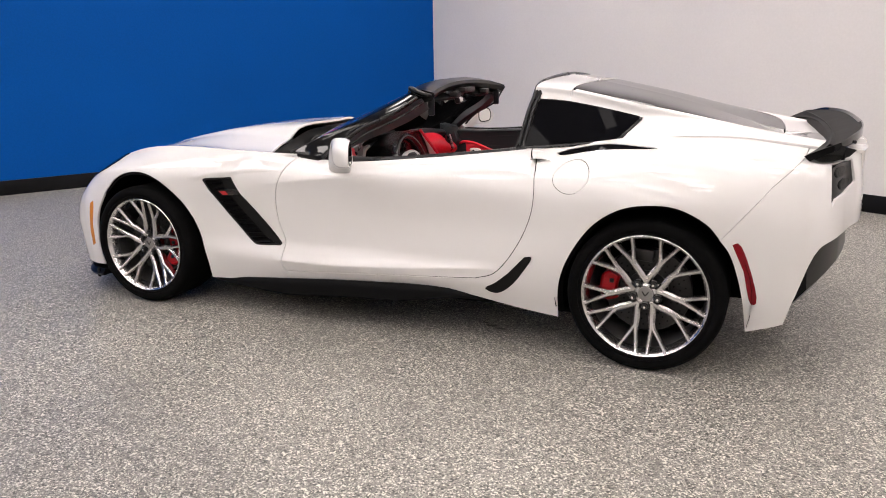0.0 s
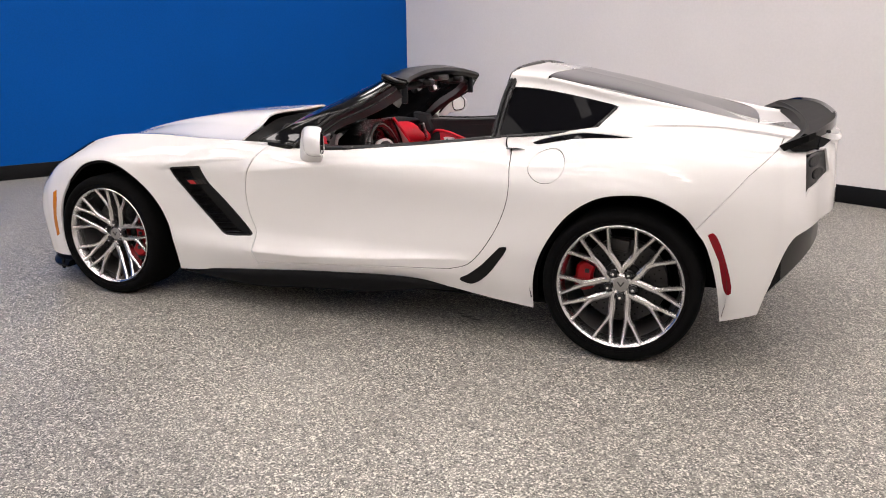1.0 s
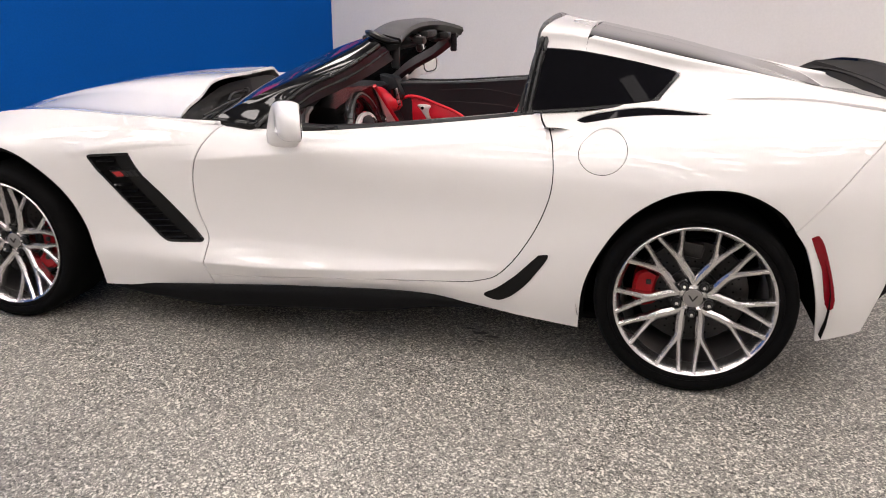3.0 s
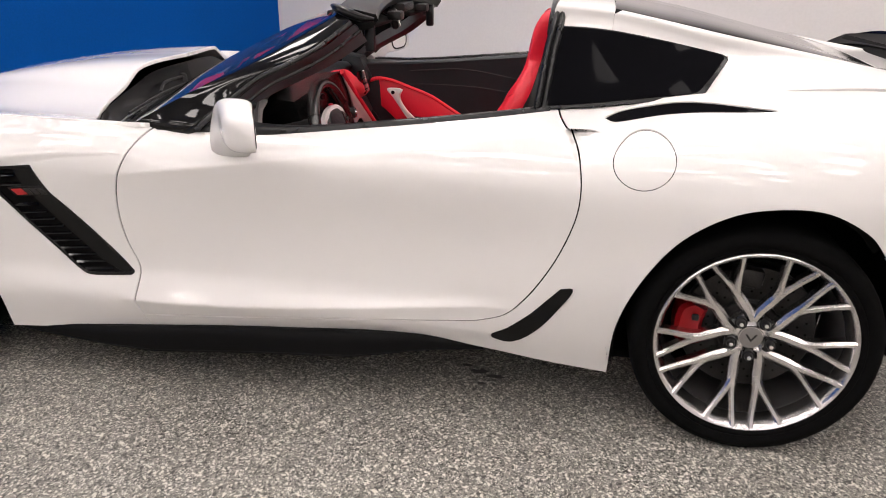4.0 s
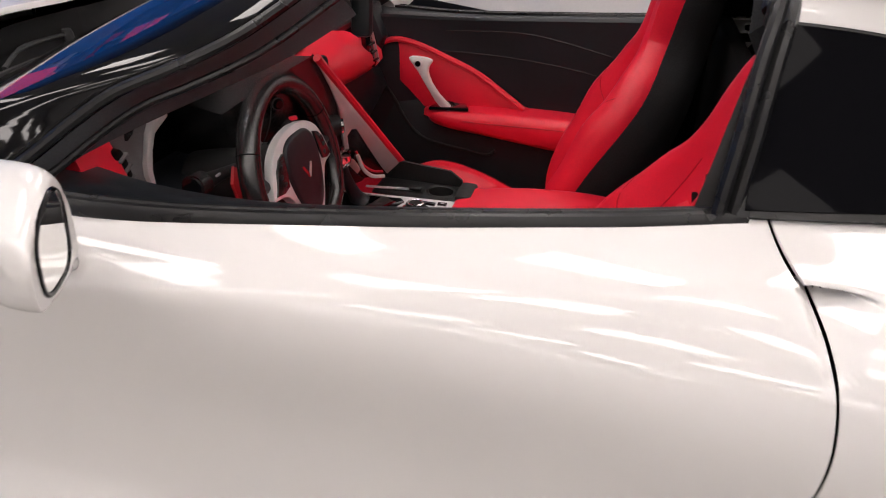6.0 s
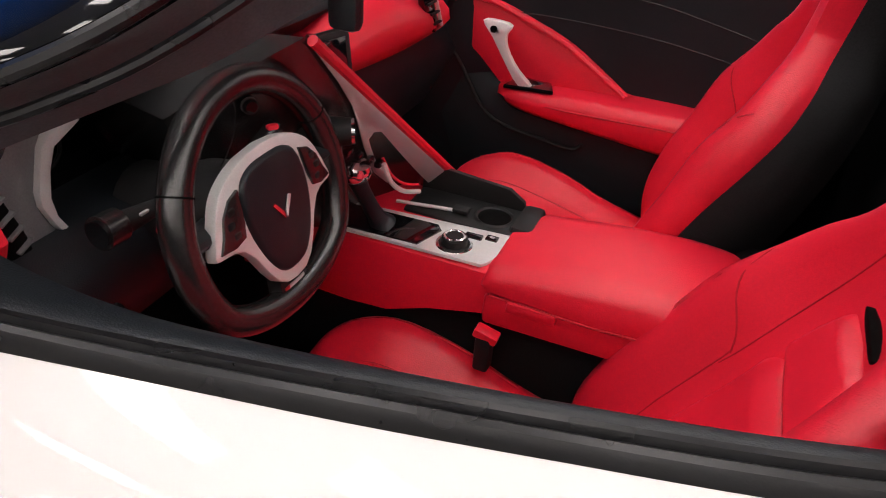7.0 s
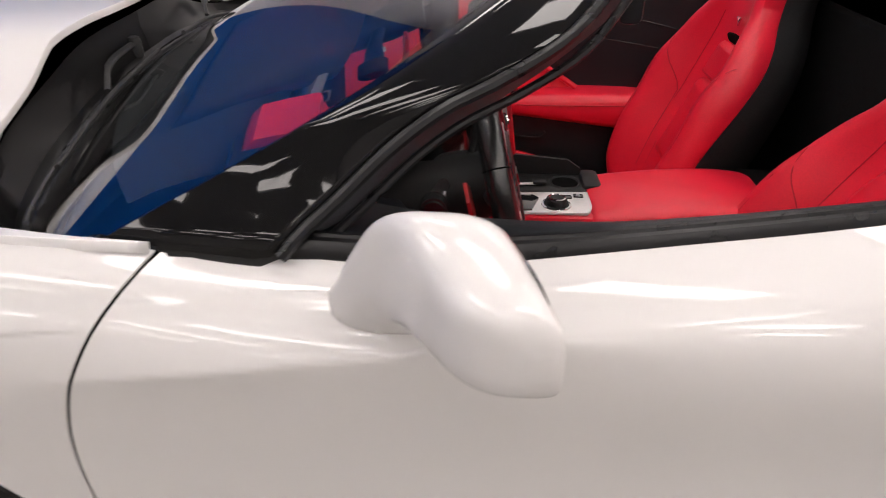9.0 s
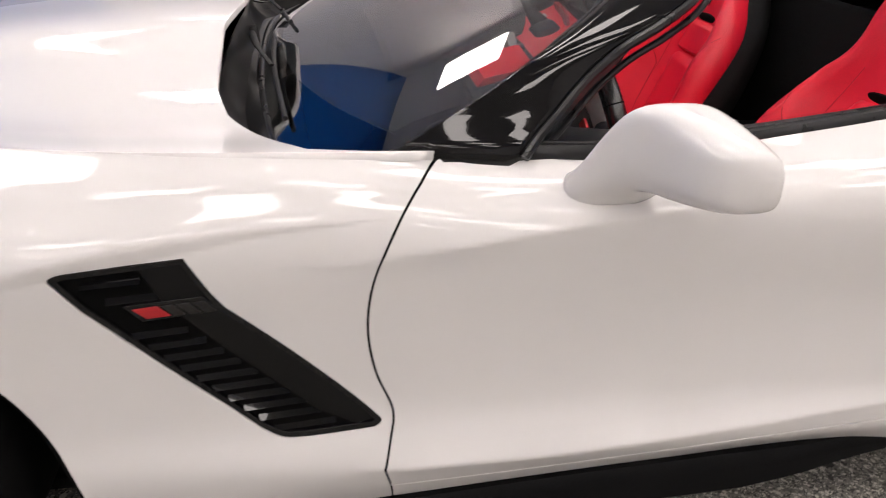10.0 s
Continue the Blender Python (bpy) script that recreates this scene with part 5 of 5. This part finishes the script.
for a, w in ((.205, .032), (.236, .022)):
    part("console_switch", box(a, -.045 + (a - .205) * .25, .556, w, .016, .005, .002), M_SCREEN, console)
part("switch_mark", box(.236, -.037, .5588, .008, .006, .0006), M_GREY, console)
# cup holder with raised flap
cup = part("cup_holder", box(.165, .045, .535, .23, .115, .04, .01), M_MATTE, console, "black cup holder")
part("cup_ring", lathe([(.030, .556), (.034, .559), (.038, .556)], 30, "z"), M_MATTE, cup).location = (.215, .035, 0)
part("cup_well", lathe([(0, .5562), (.031, .5562)], 30, "z"), M_DARK, cup).location = (.215, .035, 0)
part("cup_flap", slab([(.050, .545), (.055, .598), (.075, .604), (.225, .592), (.255, .572), (.262, .545)], lambda a, b, h: Vector((a, .083 + h, b)), .012, .003), M_MATTE, cup)
part("cup_end", box(.275, .05, .552, .045, .10, .03, .012), M_MATTE, cup)
part("pen_tray", box(.095, .012, .558, .12, .008, .005, .002, pose(.095, .008, .560, 0, 2, 14)), M_SATIN, cup)
part("tray_tab", box(.155, .022, .562, .03, .022, .008, .003), M_MATTE, cup)

# centre stack: a driver-facing black panel behind a rising silver blade
A, B = Vector((.030, -.285, .925)), Vector((.100, .135, .553))
ALONG, DOWN, FACE = (B - A).normalized(), Vector((-.792, -.326, -.517)), Vector((.598, -.585, -.548))
LOW = hermite((0, .04, .10, .165, .222, .293, .387, .565), (.001, .003, .011, .024, .043, .069, .097, .099))
stack = []
for t in np.linspace(0, 1, 12):
    p = A.lerp(B, t)
    w = .13 + .10 * math.sin(math.pi * min(1, t * 1.1))
    e = p + DOWN * (float(LOW(.565 * t)) - .004) - FACE * .006
    stack.append([tuple(p - FACE * .014), tuple(e - FACE * .012), tuple(e + Vector((-.006, -.012, .004))), tuple(e + Vector((-.030, -.050, -.012))), (p.x - .12, p.y - w - .02, p.z - .075), (p.x - .34, p.y - w, p.z - .05), (p.x - .34, p.y, p.z - .02)])
stack_ob = part("centre_panel", loft(stack), M_RIMLEATHER, CAR, "black centre panel turned to the driver", smooth=60)
edge_pts = [A.lerp(B, t) for t in np.linspace(0, 1, 14)]
blade = [(0, -.002), (.565, -.002), (.562, .038), (.528, .042), (.463, .040), (.352, .032), (.270, .025), (.263, .034), (.277, .051), (.32, .066), (.365, .080), (.434, .083), (.445, .098), (.387, .097), (.293, .069), (.222, .043), (.165, .024), (.10, .011), (.04, .003)]
part("stack_blade", slab(blade, lambda a, b, h: A + ALONG * a + DOWN * b + FACE * (h - .012), .014, .003), M_SATIN, stack_ob, "satin silver blade edge")
part("stack_piping", tube([tuple(p - DOWN * .007 - FACE * .005) for p in edge_pts], .0085, 8), M_RED, stack_ob, "red leather piping")
part("blade_wall", loft([[tuple(p + Vector((0, .012, -.002))), tuple(p + Vector((-.16, .03, -.03)))] for p in edge_pts], ring=False), M_BLACKL, stack_ob)
part("display_housing", box(0, 0, 0, .02, .20, .125, .012, pose(-.055, -.155, .822, 0, -8, -14)), M_MATTE, stack_ob)
part("display", box(0, 0, 0, .004, .165, .095, .002, pose(-.055, -.155, .822, 0, -8, -14) @ pose(.0105, 0, .004)), M_SCREEN, stack_ob, "black centre display")
part("display_trim", tube([(-.045, -.245, .885), (-.05, -.255, .83), (-.045, -.25, .775)], .003, 6), M_SATIN, stack_ob)
for i, y in enumerate((-.215, -.185, -.15)):
    part("top_button", box(-.035, y, .899 - i * .010, .03, .026, .008, .003), M_SCREEN, stack_ob)
part("volume_knob", lathe([(0, 0), (.010, 0), (.011, .002), (.011, .012), (0, .012)], 20, "z"), M_CHROME, stack_ob).matrix_basis = pose(-.042, -.215, .835, 0, 80, 0)
part("start_button", tube([(-.03, -.347, .857), (-.016, -.356, .856), (-.012, -.358, .856)], [.011, .010, .008], 18), M_GLOSS, stack_ob)
part("button_ring", tube([(-.020, -.353, .856), (-.016, -.356, .856)], .0115, 18), M_MATTE, stack_ob)
part("display_edge", tube(crom([(-.018, -.400, .885), (-.014, -.392, .872), (-.016, -.394, .835), (-.022, -.412, .800), (-.030, -.430, .778)], 5), .0008, 6), M_STEEL, stack_ob)
part("hazard_button", box(0, 0, 0, .010, .018, .020, .004, pose(.006, -.342, .822, 0, 0, -28)), M_RED, stack_ob, "red button behind the wheel")
part("column_switch", tube([(-.03, -.238, .770), (.02, -.211, .774), (.046, -.197, .775)], [.024, .023, .021], 20), M_MATTE, stack_ob)
part("switch_ring", tube([(.043, -.199, .775), (.050, -.195, .7753)], .0195, 24), M_CHROME, stack_ob)
part("switch_face", tube([(.047, -.197, .775), (.0515, -.1945, .7754)], .0165, 20), M_DARK, stack_ob)
part("knee_trim", tube(crom([(.035, -.06, .66), (.048, -.052, .622), (.064, -.034, .602), (.084, -.010, .596)], 5), .0045, 8), M_SATIN, stack_ob)
part("knee_piping", tube(crom([(.027, -.048, .664), (.042, -.040, .630), (.060, -.024, .611), (.078, -.004, .605)], 5), .0028, 8), M_RED, stack_ob)
for i in range(5):
    part("climate_button", box(.0 + .006 * i, -.16 + .026 * i, .72 - .016 * i, .012, .020, .012, .003), M_SCREEN, stack_ob)

# dashboard: black top pad, driver binnacle, red passenger side
dash = []
for y in np.linspace(-.76, .76, 31):
    b = .03 * math.exp(-((y + .38) / .2) ** 2)
    zr = .868 - .05 * (abs(y) / .76) ** 4 + b
    xr = -.16 - .10 * (abs(y) / .76) ** 4
    dash.append([(-.60 + .20 * (abs(y) / .76) ** 2.5, y, .815 - .015 * (abs(y) / .76) ** 2), (-.47 + .10 * (abs(y) / .76) ** 2.5, y, .85 - .03 * (abs(y) / .76) ** 2 + .2 * b), (-.30, y, zr + .008), (xr - .02, y, zr + .004), (xr, y, zr - .012), (xr - .02, y, zr - .04), (-.30, y, .78), (-.56 + .18 * (abs(y) / .76) ** 2.5, y, .77)])
dashboard = part("dashboard", loft(dash), M_BLACKL, CAR, "black leather dashboard top", smooth=60)
hood_secs = []
for y in np.linspace(-.615, -.20, 21):
    t = (y + .4075) / .2075
    h = math.sqrt(max(0, 1 - t ** 4)) * .055
    hood_secs.append([(-.13 - .02 * t * t, y, .862 + h), (-.14 - .02 * t * t, y, .850 + h * .92), (-.22, y, .84 + h * .8), (-.40, y, .85 + .5 * h), (-.40, y, .872 + .6 * h), (-.22, y, .872 + h)])
part("binnacle_hood", loft(hood_secs), M_RIMLEATHER, dashboard, "black instrument hood", smooth=60)
part("binnacle_back", box(-.255, -.41, .79, .03, .40, .17, .01), M_SCREEN, dashboard, "dark instrument display")
bez = [(-.500, .868), (-.549, .857), (-.562, .845), (-.578, .795), (-.578, .776), (-.566, .747), (-.548, .717), (-.530, .706), (-.527, .713), (-.542, .726), (-.558, .755), (-.562, .781), (-.555, .814), (-.543, .840), (-.500, .858)]
part("binnacle_trim", slab(bez, lambda a, b, h: Vector((-.178 + h, a, b)), .022, .004), M_SATIN, dashboard, "satin silver bezel edge")
part("binnacle_cheek", slab([(-.665, .862), (-.60, .880), (-.545, .866), (-.561, .845), (-.577, .795), (-.577, .776), (-.565, .747), (-.546, .715), (-.556, .66), (-.64, .66), (-.606, .735), (-.622, .800), (-.638, .845)], lambda a, b, h: Vector((-.180 + h - .10 * max(0, -.60 - a), a, b)), .016, .005), M_GREYPL, dashboard, "grey plastic cheek beside the instruments")
part("column_switch_mark", box(-.160, -.556, .700, .003, .010, .010, .001), M_GREY, dashboard)
for c, r in (((-.226, -.362, .652), .086), ((-.234, -.50, .80), .030), ((-.234, -.31, .81), .030)):
    ring = [(c[0], c[1] + r * math.cos(a), c[2] + r * math.sin(a)) for a in np.linspace(0, 2 * math.pi, 33)[:-1]]
    part("gauge_ring", tube(ring, .003, 6, up=(1, 0, .01), closed=True), M_MATTE, dashboard)
lower = []
for y in np.linspace(-.70, -.14, 15):
    lower.append([(-.13, y, .735), (-.09, y, .70), (-.10, y, .60), (-.20, y, .50), (-.40, y, .50), (-.40, y, .74)])
part("lower_dash", loft(lower), M_BLACKL, dashboard, smooth=60)
red = []
for y in np.linspace(.03, .60, 20):
    t = (y - .03) / .57
    zt = .812 + .062 * math.sin(math.pi * min(1, t * 1.15 + .05)) ** .8 - .03 * t
    zb = .742 - .040 * t - .0 * t * t
    bx = .030 * math.sin(math.pi * min(1, t * .9 + .1))
    red.append([(-.22, y, zt - .005), (-.155 + bx * .4, y, zt + .002), (-.12 + bx, y, .6 * zt + .4 * zb), (-.115 + bx, y, .3 * zt + .7 * zb), (-.135 + bx * .6, y, zb), (-.22, y, zb - .005)])
part("passenger_dash", loft(red), M_RED, dashboard, "red leather passenger dashboard", smooth=60)
vpoly = [(-.055, .050), (-.02, .052), (.045, -.045), (.020, -.055), (-.045, .010)]
part("air_vent", slab(vpoly, lambda a, b, h: Vector((-.108 + h - .1 * abs(a), .445 + a, .785 + b)), .014, .003), M_SCREEN, dashboard, "black air vent with silver edge")
part("vent_trim", tube([(-.094, .428, .838), (-.094, .452, .805), (-.094, .492, .742)], .0045, 8), M_SATIN, dashboard)
for i in range(3):
    part("vent_slat", box(-.093, .425 + .022 * i, .805 - .026 * i, .006, .045, .006, .002), M_MATTE, dashboard)
part("glove_box", loft([[(-.16, y, .735 - .04 * (y - .03) / .57), (-.13, y, .62), (-.20, y, .48), (-.45, y, .48), (-.45, y, .73)] for y in np.linspace(.0, .70, 12)]), M_BLACKL, dashboard, smooth=60)
# outer ends by the doors
for s in (-1, 1):
    part("dash_end", slab([(-.26, .885), (-.17, .868), (-.13, .775), (-.16, .70), (-.26, .70)], lambda a, b, h: Vector((a, s * (.735 - h), b)), .09, .01), M_RED if s < 0 else M_BLACKL, dashboard)
vent_poly = crom([(-.660, .846), (-.646, .848), (-.636, .838), (-.622, .800), (-.604, .735), (-.612, .718), (-.632, .728), (-.650, .795)], 4, closed=True)
vent_l = part("side_vent_frame", slab([tuple(p) for p in vent_poly], lambda a, b, h: Vector((-.176 + h, a, b)), .022, .004), M_CARBON, dashboard, "black side air vent")
for i in range(5):
    t = i / 4
    part("vent_slat", box(0, 0, 0, .010, .024, .004, .0012, pose(-.153, -.644 + .028 * t, .832 - .086 * t, 24, 0, 0)), M_GREYPL, vent_l)

# steering wheel
C = Vector((.038, -.410, .752))
SN, SU = Vector((math.cos(radians(15)), 0, math.sin(radians(15)))), Vector((-math.sin(radians(15)), 0, math.cos(radians(15))))


def sw(a, b, h=0.0):
    return C + Vector((0, a, 0)) + SU * b + SN * h


ring = []
for a in np.linspace(0, 2 * math.pi, 65)[:-1]:
    r = .161
    u, v = r * math.cos(a), r * math.sin(a)
    if v < -.09:
        v = -.09 - (-.09 - v) * .62
    ring.append(tuple(sw(u, v)))
wheel_ob = part("steering_wheel", tube(ring, .0205, 16, up=tuple(SN), closed=True), M_RIMLEATHER, CAR, "black leather steering wheel with silver spokes", smooth=60)
wing = [(.130, -.008), (.129, -.014), (.122, -.016), (.098, -.018), (.084, -.024), (.070, -.040), (.054, -.070), (.040, -.090), (.022, -.102), (0, -.105)]
silver = edge([(0, .085), (.045, .080), (.078, .068), (.100, .052), (.116, .026), (.130, -.008)], 4)[:-1] + wing
silver = silver + [(-a, b) for a, b in silver[-2:0:-1]]
part("wheel_bezel", slab([tuple(p) for p in silver], lambda a, b, h: sw(a, b, h + .006 - .35 * (a * a + b * b)), .016, .004), M_SATIN, wheel_ob, "satin silver spoke bezel")
bag = crom([(0, .071), (.038, .068), (.060, .054), (.068, .012), (.061, -.028), (.043, -.066), (.024, -.084), (0, -.088), (-.024, -.084), (-.043, -.066), (-.061, -.028), (-.068, .012), (-.060, .054), (-.038, .068)], 3, closed=True)
part("airbag_cover", slab([tuple(p) for p in bag], lambda a, b, h: sw(a, b, h + .012 - .4 * (a * a + b * b)), .014, .008, 3), M_BLACKL, wheel_ob, "black padded wheel hub", smooth=60)
for s in (-1, 1):
    pod = [(s * .068, .052), (s * .087, .046), (s * .103, .030), (s * .112, .008), (s * .1225, -.0085), (s * .098, -.011), (s * .078, -.006), (s * .073, .012)]
    part("button_pod", slab(pod if s > 0 else pod[::-1], lambda a, b, h: sw(a, b, h + .0195 - .35 * (a * a + b * b)), .006, .0015), M_RIMLEATHER, wheel_ob, "gloss black switch pod")
    for i in range(3):
        q = sw(s * (.090 + .006 * (i == 1)), .032 - .015 * i, .0215)
        part("pod_button", box(q.x, q.y, q.z, .004, .012, .010, .002), M_MATTE, wheel_ob)
    part("wheel_spoke", tube([tuple(sw(s * .09, .012, -.010)), tuple(sw(s * .125, .014, -.006)), tuple(sw(s * .155, .016, 0))], [.022, .018, .015], 10, flat=.7), M_BLACKL, wheel_ob)
    part("emblem_flag", slab([(s * .002, -.012), (s * .020, .012), (s * .0155, .014), (s * .002, -.003)], lambda a, b, h: sw(a, b - .005, .0248 + h), .002), M_SATIN if s > 0 else M_STITCH, wheel_ob)
    part("shift_paddle", slab([(s * .075, .03), (s * .115, .055), (s * .135, .03), (s * .128, -.05), (s * .112, -.062), (s * .108, -.02), (s * .08, -.01)], lambda a, b, h: sw(a, b, -.055 + h), .006, .002), M_REDPRINT, wheel_ob, "red shift paddle")
part("lower_spoke", loft([[tuple(sw(a * w, b, h)) for a, h in ((-1, -.004), (-.9, .008), (.9, .008), (1, -.004), (.9, -.014), (-.9, -.014))] for b, w in ((-.080, .036), (-.098, .031), (-.115, .034), (-.130, .044))]), M_MATTE, wheel_ob, "black lower spoke with a small badge")
part("spoke_badge", slab([(-.016, -.005), (.020, -.005), (.022, .005), (-.014, .005)], lambda a, b, h: sw(a, b - .116, .0085 + h), .0012), M_GREY, wheel_ob)
part("spoke_badge_red", slab([(-.026, -.005), (-.016, -.005), (-.014, .005), (-.024, .005)], lambda a, b, h: sw(a, b - .116, .0085 + h), .0012), M_REDPRINT, wheel_ob)
for s in (-1, 1):
    part("rim_seam", tube([tuple(sw(.161 * math.cos(w) + .0205 * math.cos(w) * math.cos(f), .161 * math.sin(w) + .0205 * math.sin(w) * math.cos(f), .0205 * math.sin(f))) for w in (radians(90 - s * 62),) for f in np.linspace(0, 2 * math.pi, 17)[:-1]], .0012, 5, up=(0, 1, 0), closed=True), M_DARK, wheel_ob)
part("column_shroud", tube([tuple(sw(0, 0, -.02)), tuple(sw(0, -.005, -.07)), tuple(sw(0, -.01, -.20))], [.055, .066, .072], 20), M_MATTE, wheel_ob, "black column shroud")
st = part("indicator_stalk", tube([(-.055, -.44, .757), (-.066, -.50, .762), (-.069, -.545, .765), (-.071, -.556, .766)], [.010, .011, .015, .021], 16), M_MATTE, wheel_ob, "black indicator stalk")
part("stalk_knob", tube([(-.071, -.553, .766), (-.0715, -.582, .768)], .0215, 20), M_RIMLEATHER, st)
part("stalk_ring", tube([(-.0715, -.580, .768), (-.0716, -.585, .7682)], .0165, 20), M_SCREEN, st)
part("stalk_mark", box(-.056, -.525, .772, .004, .014, .004, .001), M_GREY, st)
st = part("wiper_stalk", tube([(-.030, -.437, .776), (-.012, -.407, .788), (-.002, -.362, .808), (.002, -.330, .822)], [.008, .010, .0125, .0135], 16), M_RIMLEATHER, wheel_ob, "black wiper stalk")
for i in range(3):
    part("stalk_mark", box(0, 0, 0, .002, .009, .005, .0008, pose(.0060 + .004 * i, -.403 + .024 * i, .803 + .0095 * i, 0, 0, -28)), M_GREY, st)

# door linings: red armrest and pull handle, black lower panel
for s in (1, -1):
    d = DOORS[1] if s > 0 else DOORS[0]
    upper = edge([(-.20, .665), (-.175, .72), (-.12, .765), (-.05, .762), (.06, .725), (.155, .688), (.24, .638), (.318, .588)], 4) + [(.36, .582), (.36, .56), (.15, .556)] + edge([(.02, .53), (-.03, .58), (-.10, .635), (-.20, .655)], 4)
    part("door_insert", slab(upper if s > 0 else upper, lambda a, b, h: Vector((a, s * (.728 + .02 * (a < 0) * 0 - h - .25 * max(0, .66 - b) * .35), b)), .020, .006), M_RED, d, "red leather door insert")
    part("insert_ridge", tube(crom([(-.19, s * .705, .715), (-.12, s * .700, .762), (-.05, s * .700, .760), (.06, s * .698, .724), (.155, s * .694, .688), (.24, s * .69, .638), (.32, s * .685, .590)], 5), .009, 8), M_RED, d)
    arm = []
    for x, y0, z0, z1 in ((.0, .68, .54, .560), (.03, .645, .523, .567), (.08, .625, .516, .573), (.18, .612, .510, .579), (.30, .606, .500, .584), (.42, .606, .488, .588), (.52, .612, .480, .588), (.60, .63, .48, .582)):
        arm.append([(x, s * .73, z0), (x, s * (y0 + .02), z0), (x, s * y0, z0 + .018), (x, s * (y0 - .002), z1 - .022), (x, s * (y0 + .010), z1 - .004), (x, s * (y0 + .03), z1), (x, s * .73, z1)])
    soft_loft(arm, M_RED, "armrest", d, "red leather door armrest")
    part("armrest_seam", tube(crom([(.04, s * .638, .545), (.18, s * .609, .553), (.30, s * .603, .557), (.42, s * .603, .560), (.56, s * .613, .557)], 5), .002, 6), M_STITCH, d)
    part("switch_panel", slab([(.025, .640), (.155, .625), (.135, .685), (.04, .70)], lambda a, b, h: Vector((a, s * b, .566 + .10 * a + h)), .010, .003), M_SCREEN, d, "gloss black window switch panel")
    hand = crom([(-.045, .725), (-.01, .73), (.03, .722), (.02, .70), (.025, .672), (.06, .62), (.10, .578), (.085, .570), (.06, .582), (.02, .64), (-.015, .69)], 3, closed=True)
    part("pull_handle", slab([tuple(p) for p in hand], lambda a, b, h: Vector((a, s * (.655 - h - .012 * math.sin(math.pi * min(1, max(0, (b - .57) / .16)))), b)), .016, .005), M_SATIN, d, "satin silver door pull")
    part("handle_foot", tube([(.075, s * .655, .585), (.10, s * .668, .575), (.13, s * .69, .570)], [.016, .018, .014], 10), M_SCREEN, d)
    part("release_button", lathe([(0, -.004), (.008, -.004), (.009, 0)], 16), M_DARK, d).matrix_basis = pose(-.012, s * .627, .712, 0, 0, 180 if s > 0 else 0)
    low = []
    for x in np.linspace(-.30, .74, 14):
        low.append([(x, s * .745, .60), (x, s * .70, .56), (x, s * .685, .45), (x, s * .70, .28), (x, s * .78, .25), (x, s * .80, .60)])
    part("lower_lining", loft(low), M_LINING, d, "black lower door lining", smooth=60)
    part("pocket_rim", tube(crom([(-.17, s * .70, .655), (-.11, s * .692, .585), (-.05, s * .682, .50), (0.0, s * .678, .462), (.12, s * .676, .440), (.22, s * .676, .432), (.24, s * .678, .448)], 5), .005, 8), M_MATTE, d)
    part("lining_stitch", tube(crom([(-.02, s * .722, .735), (.15, s * .712, .742), (.38, s * .695, .735), (.60, s * .672, .71)], 6), .0016, 5), M_THREAD, d)
    part("lining_stitch", tube(crom([(.05, s * .728, .80), (.30, s * .715, .815), (.50, s * .69, .79), (.66, s * .665, .76)], 6), .0016, 5), M_THREAD, d)

# belt buckle beside the driver's seat
bk = part("belt_buckle", box(.28, -.163, .415, .028, .030, .07, .006), M_MATTE, CAR, "black seat belt buckle with red button")
part("buckle_button", box(.282, -.163, .452, .042, .026, .016, .003, pose(.282, -.163, .452, 0, 14, 0)), M_RED, bk)
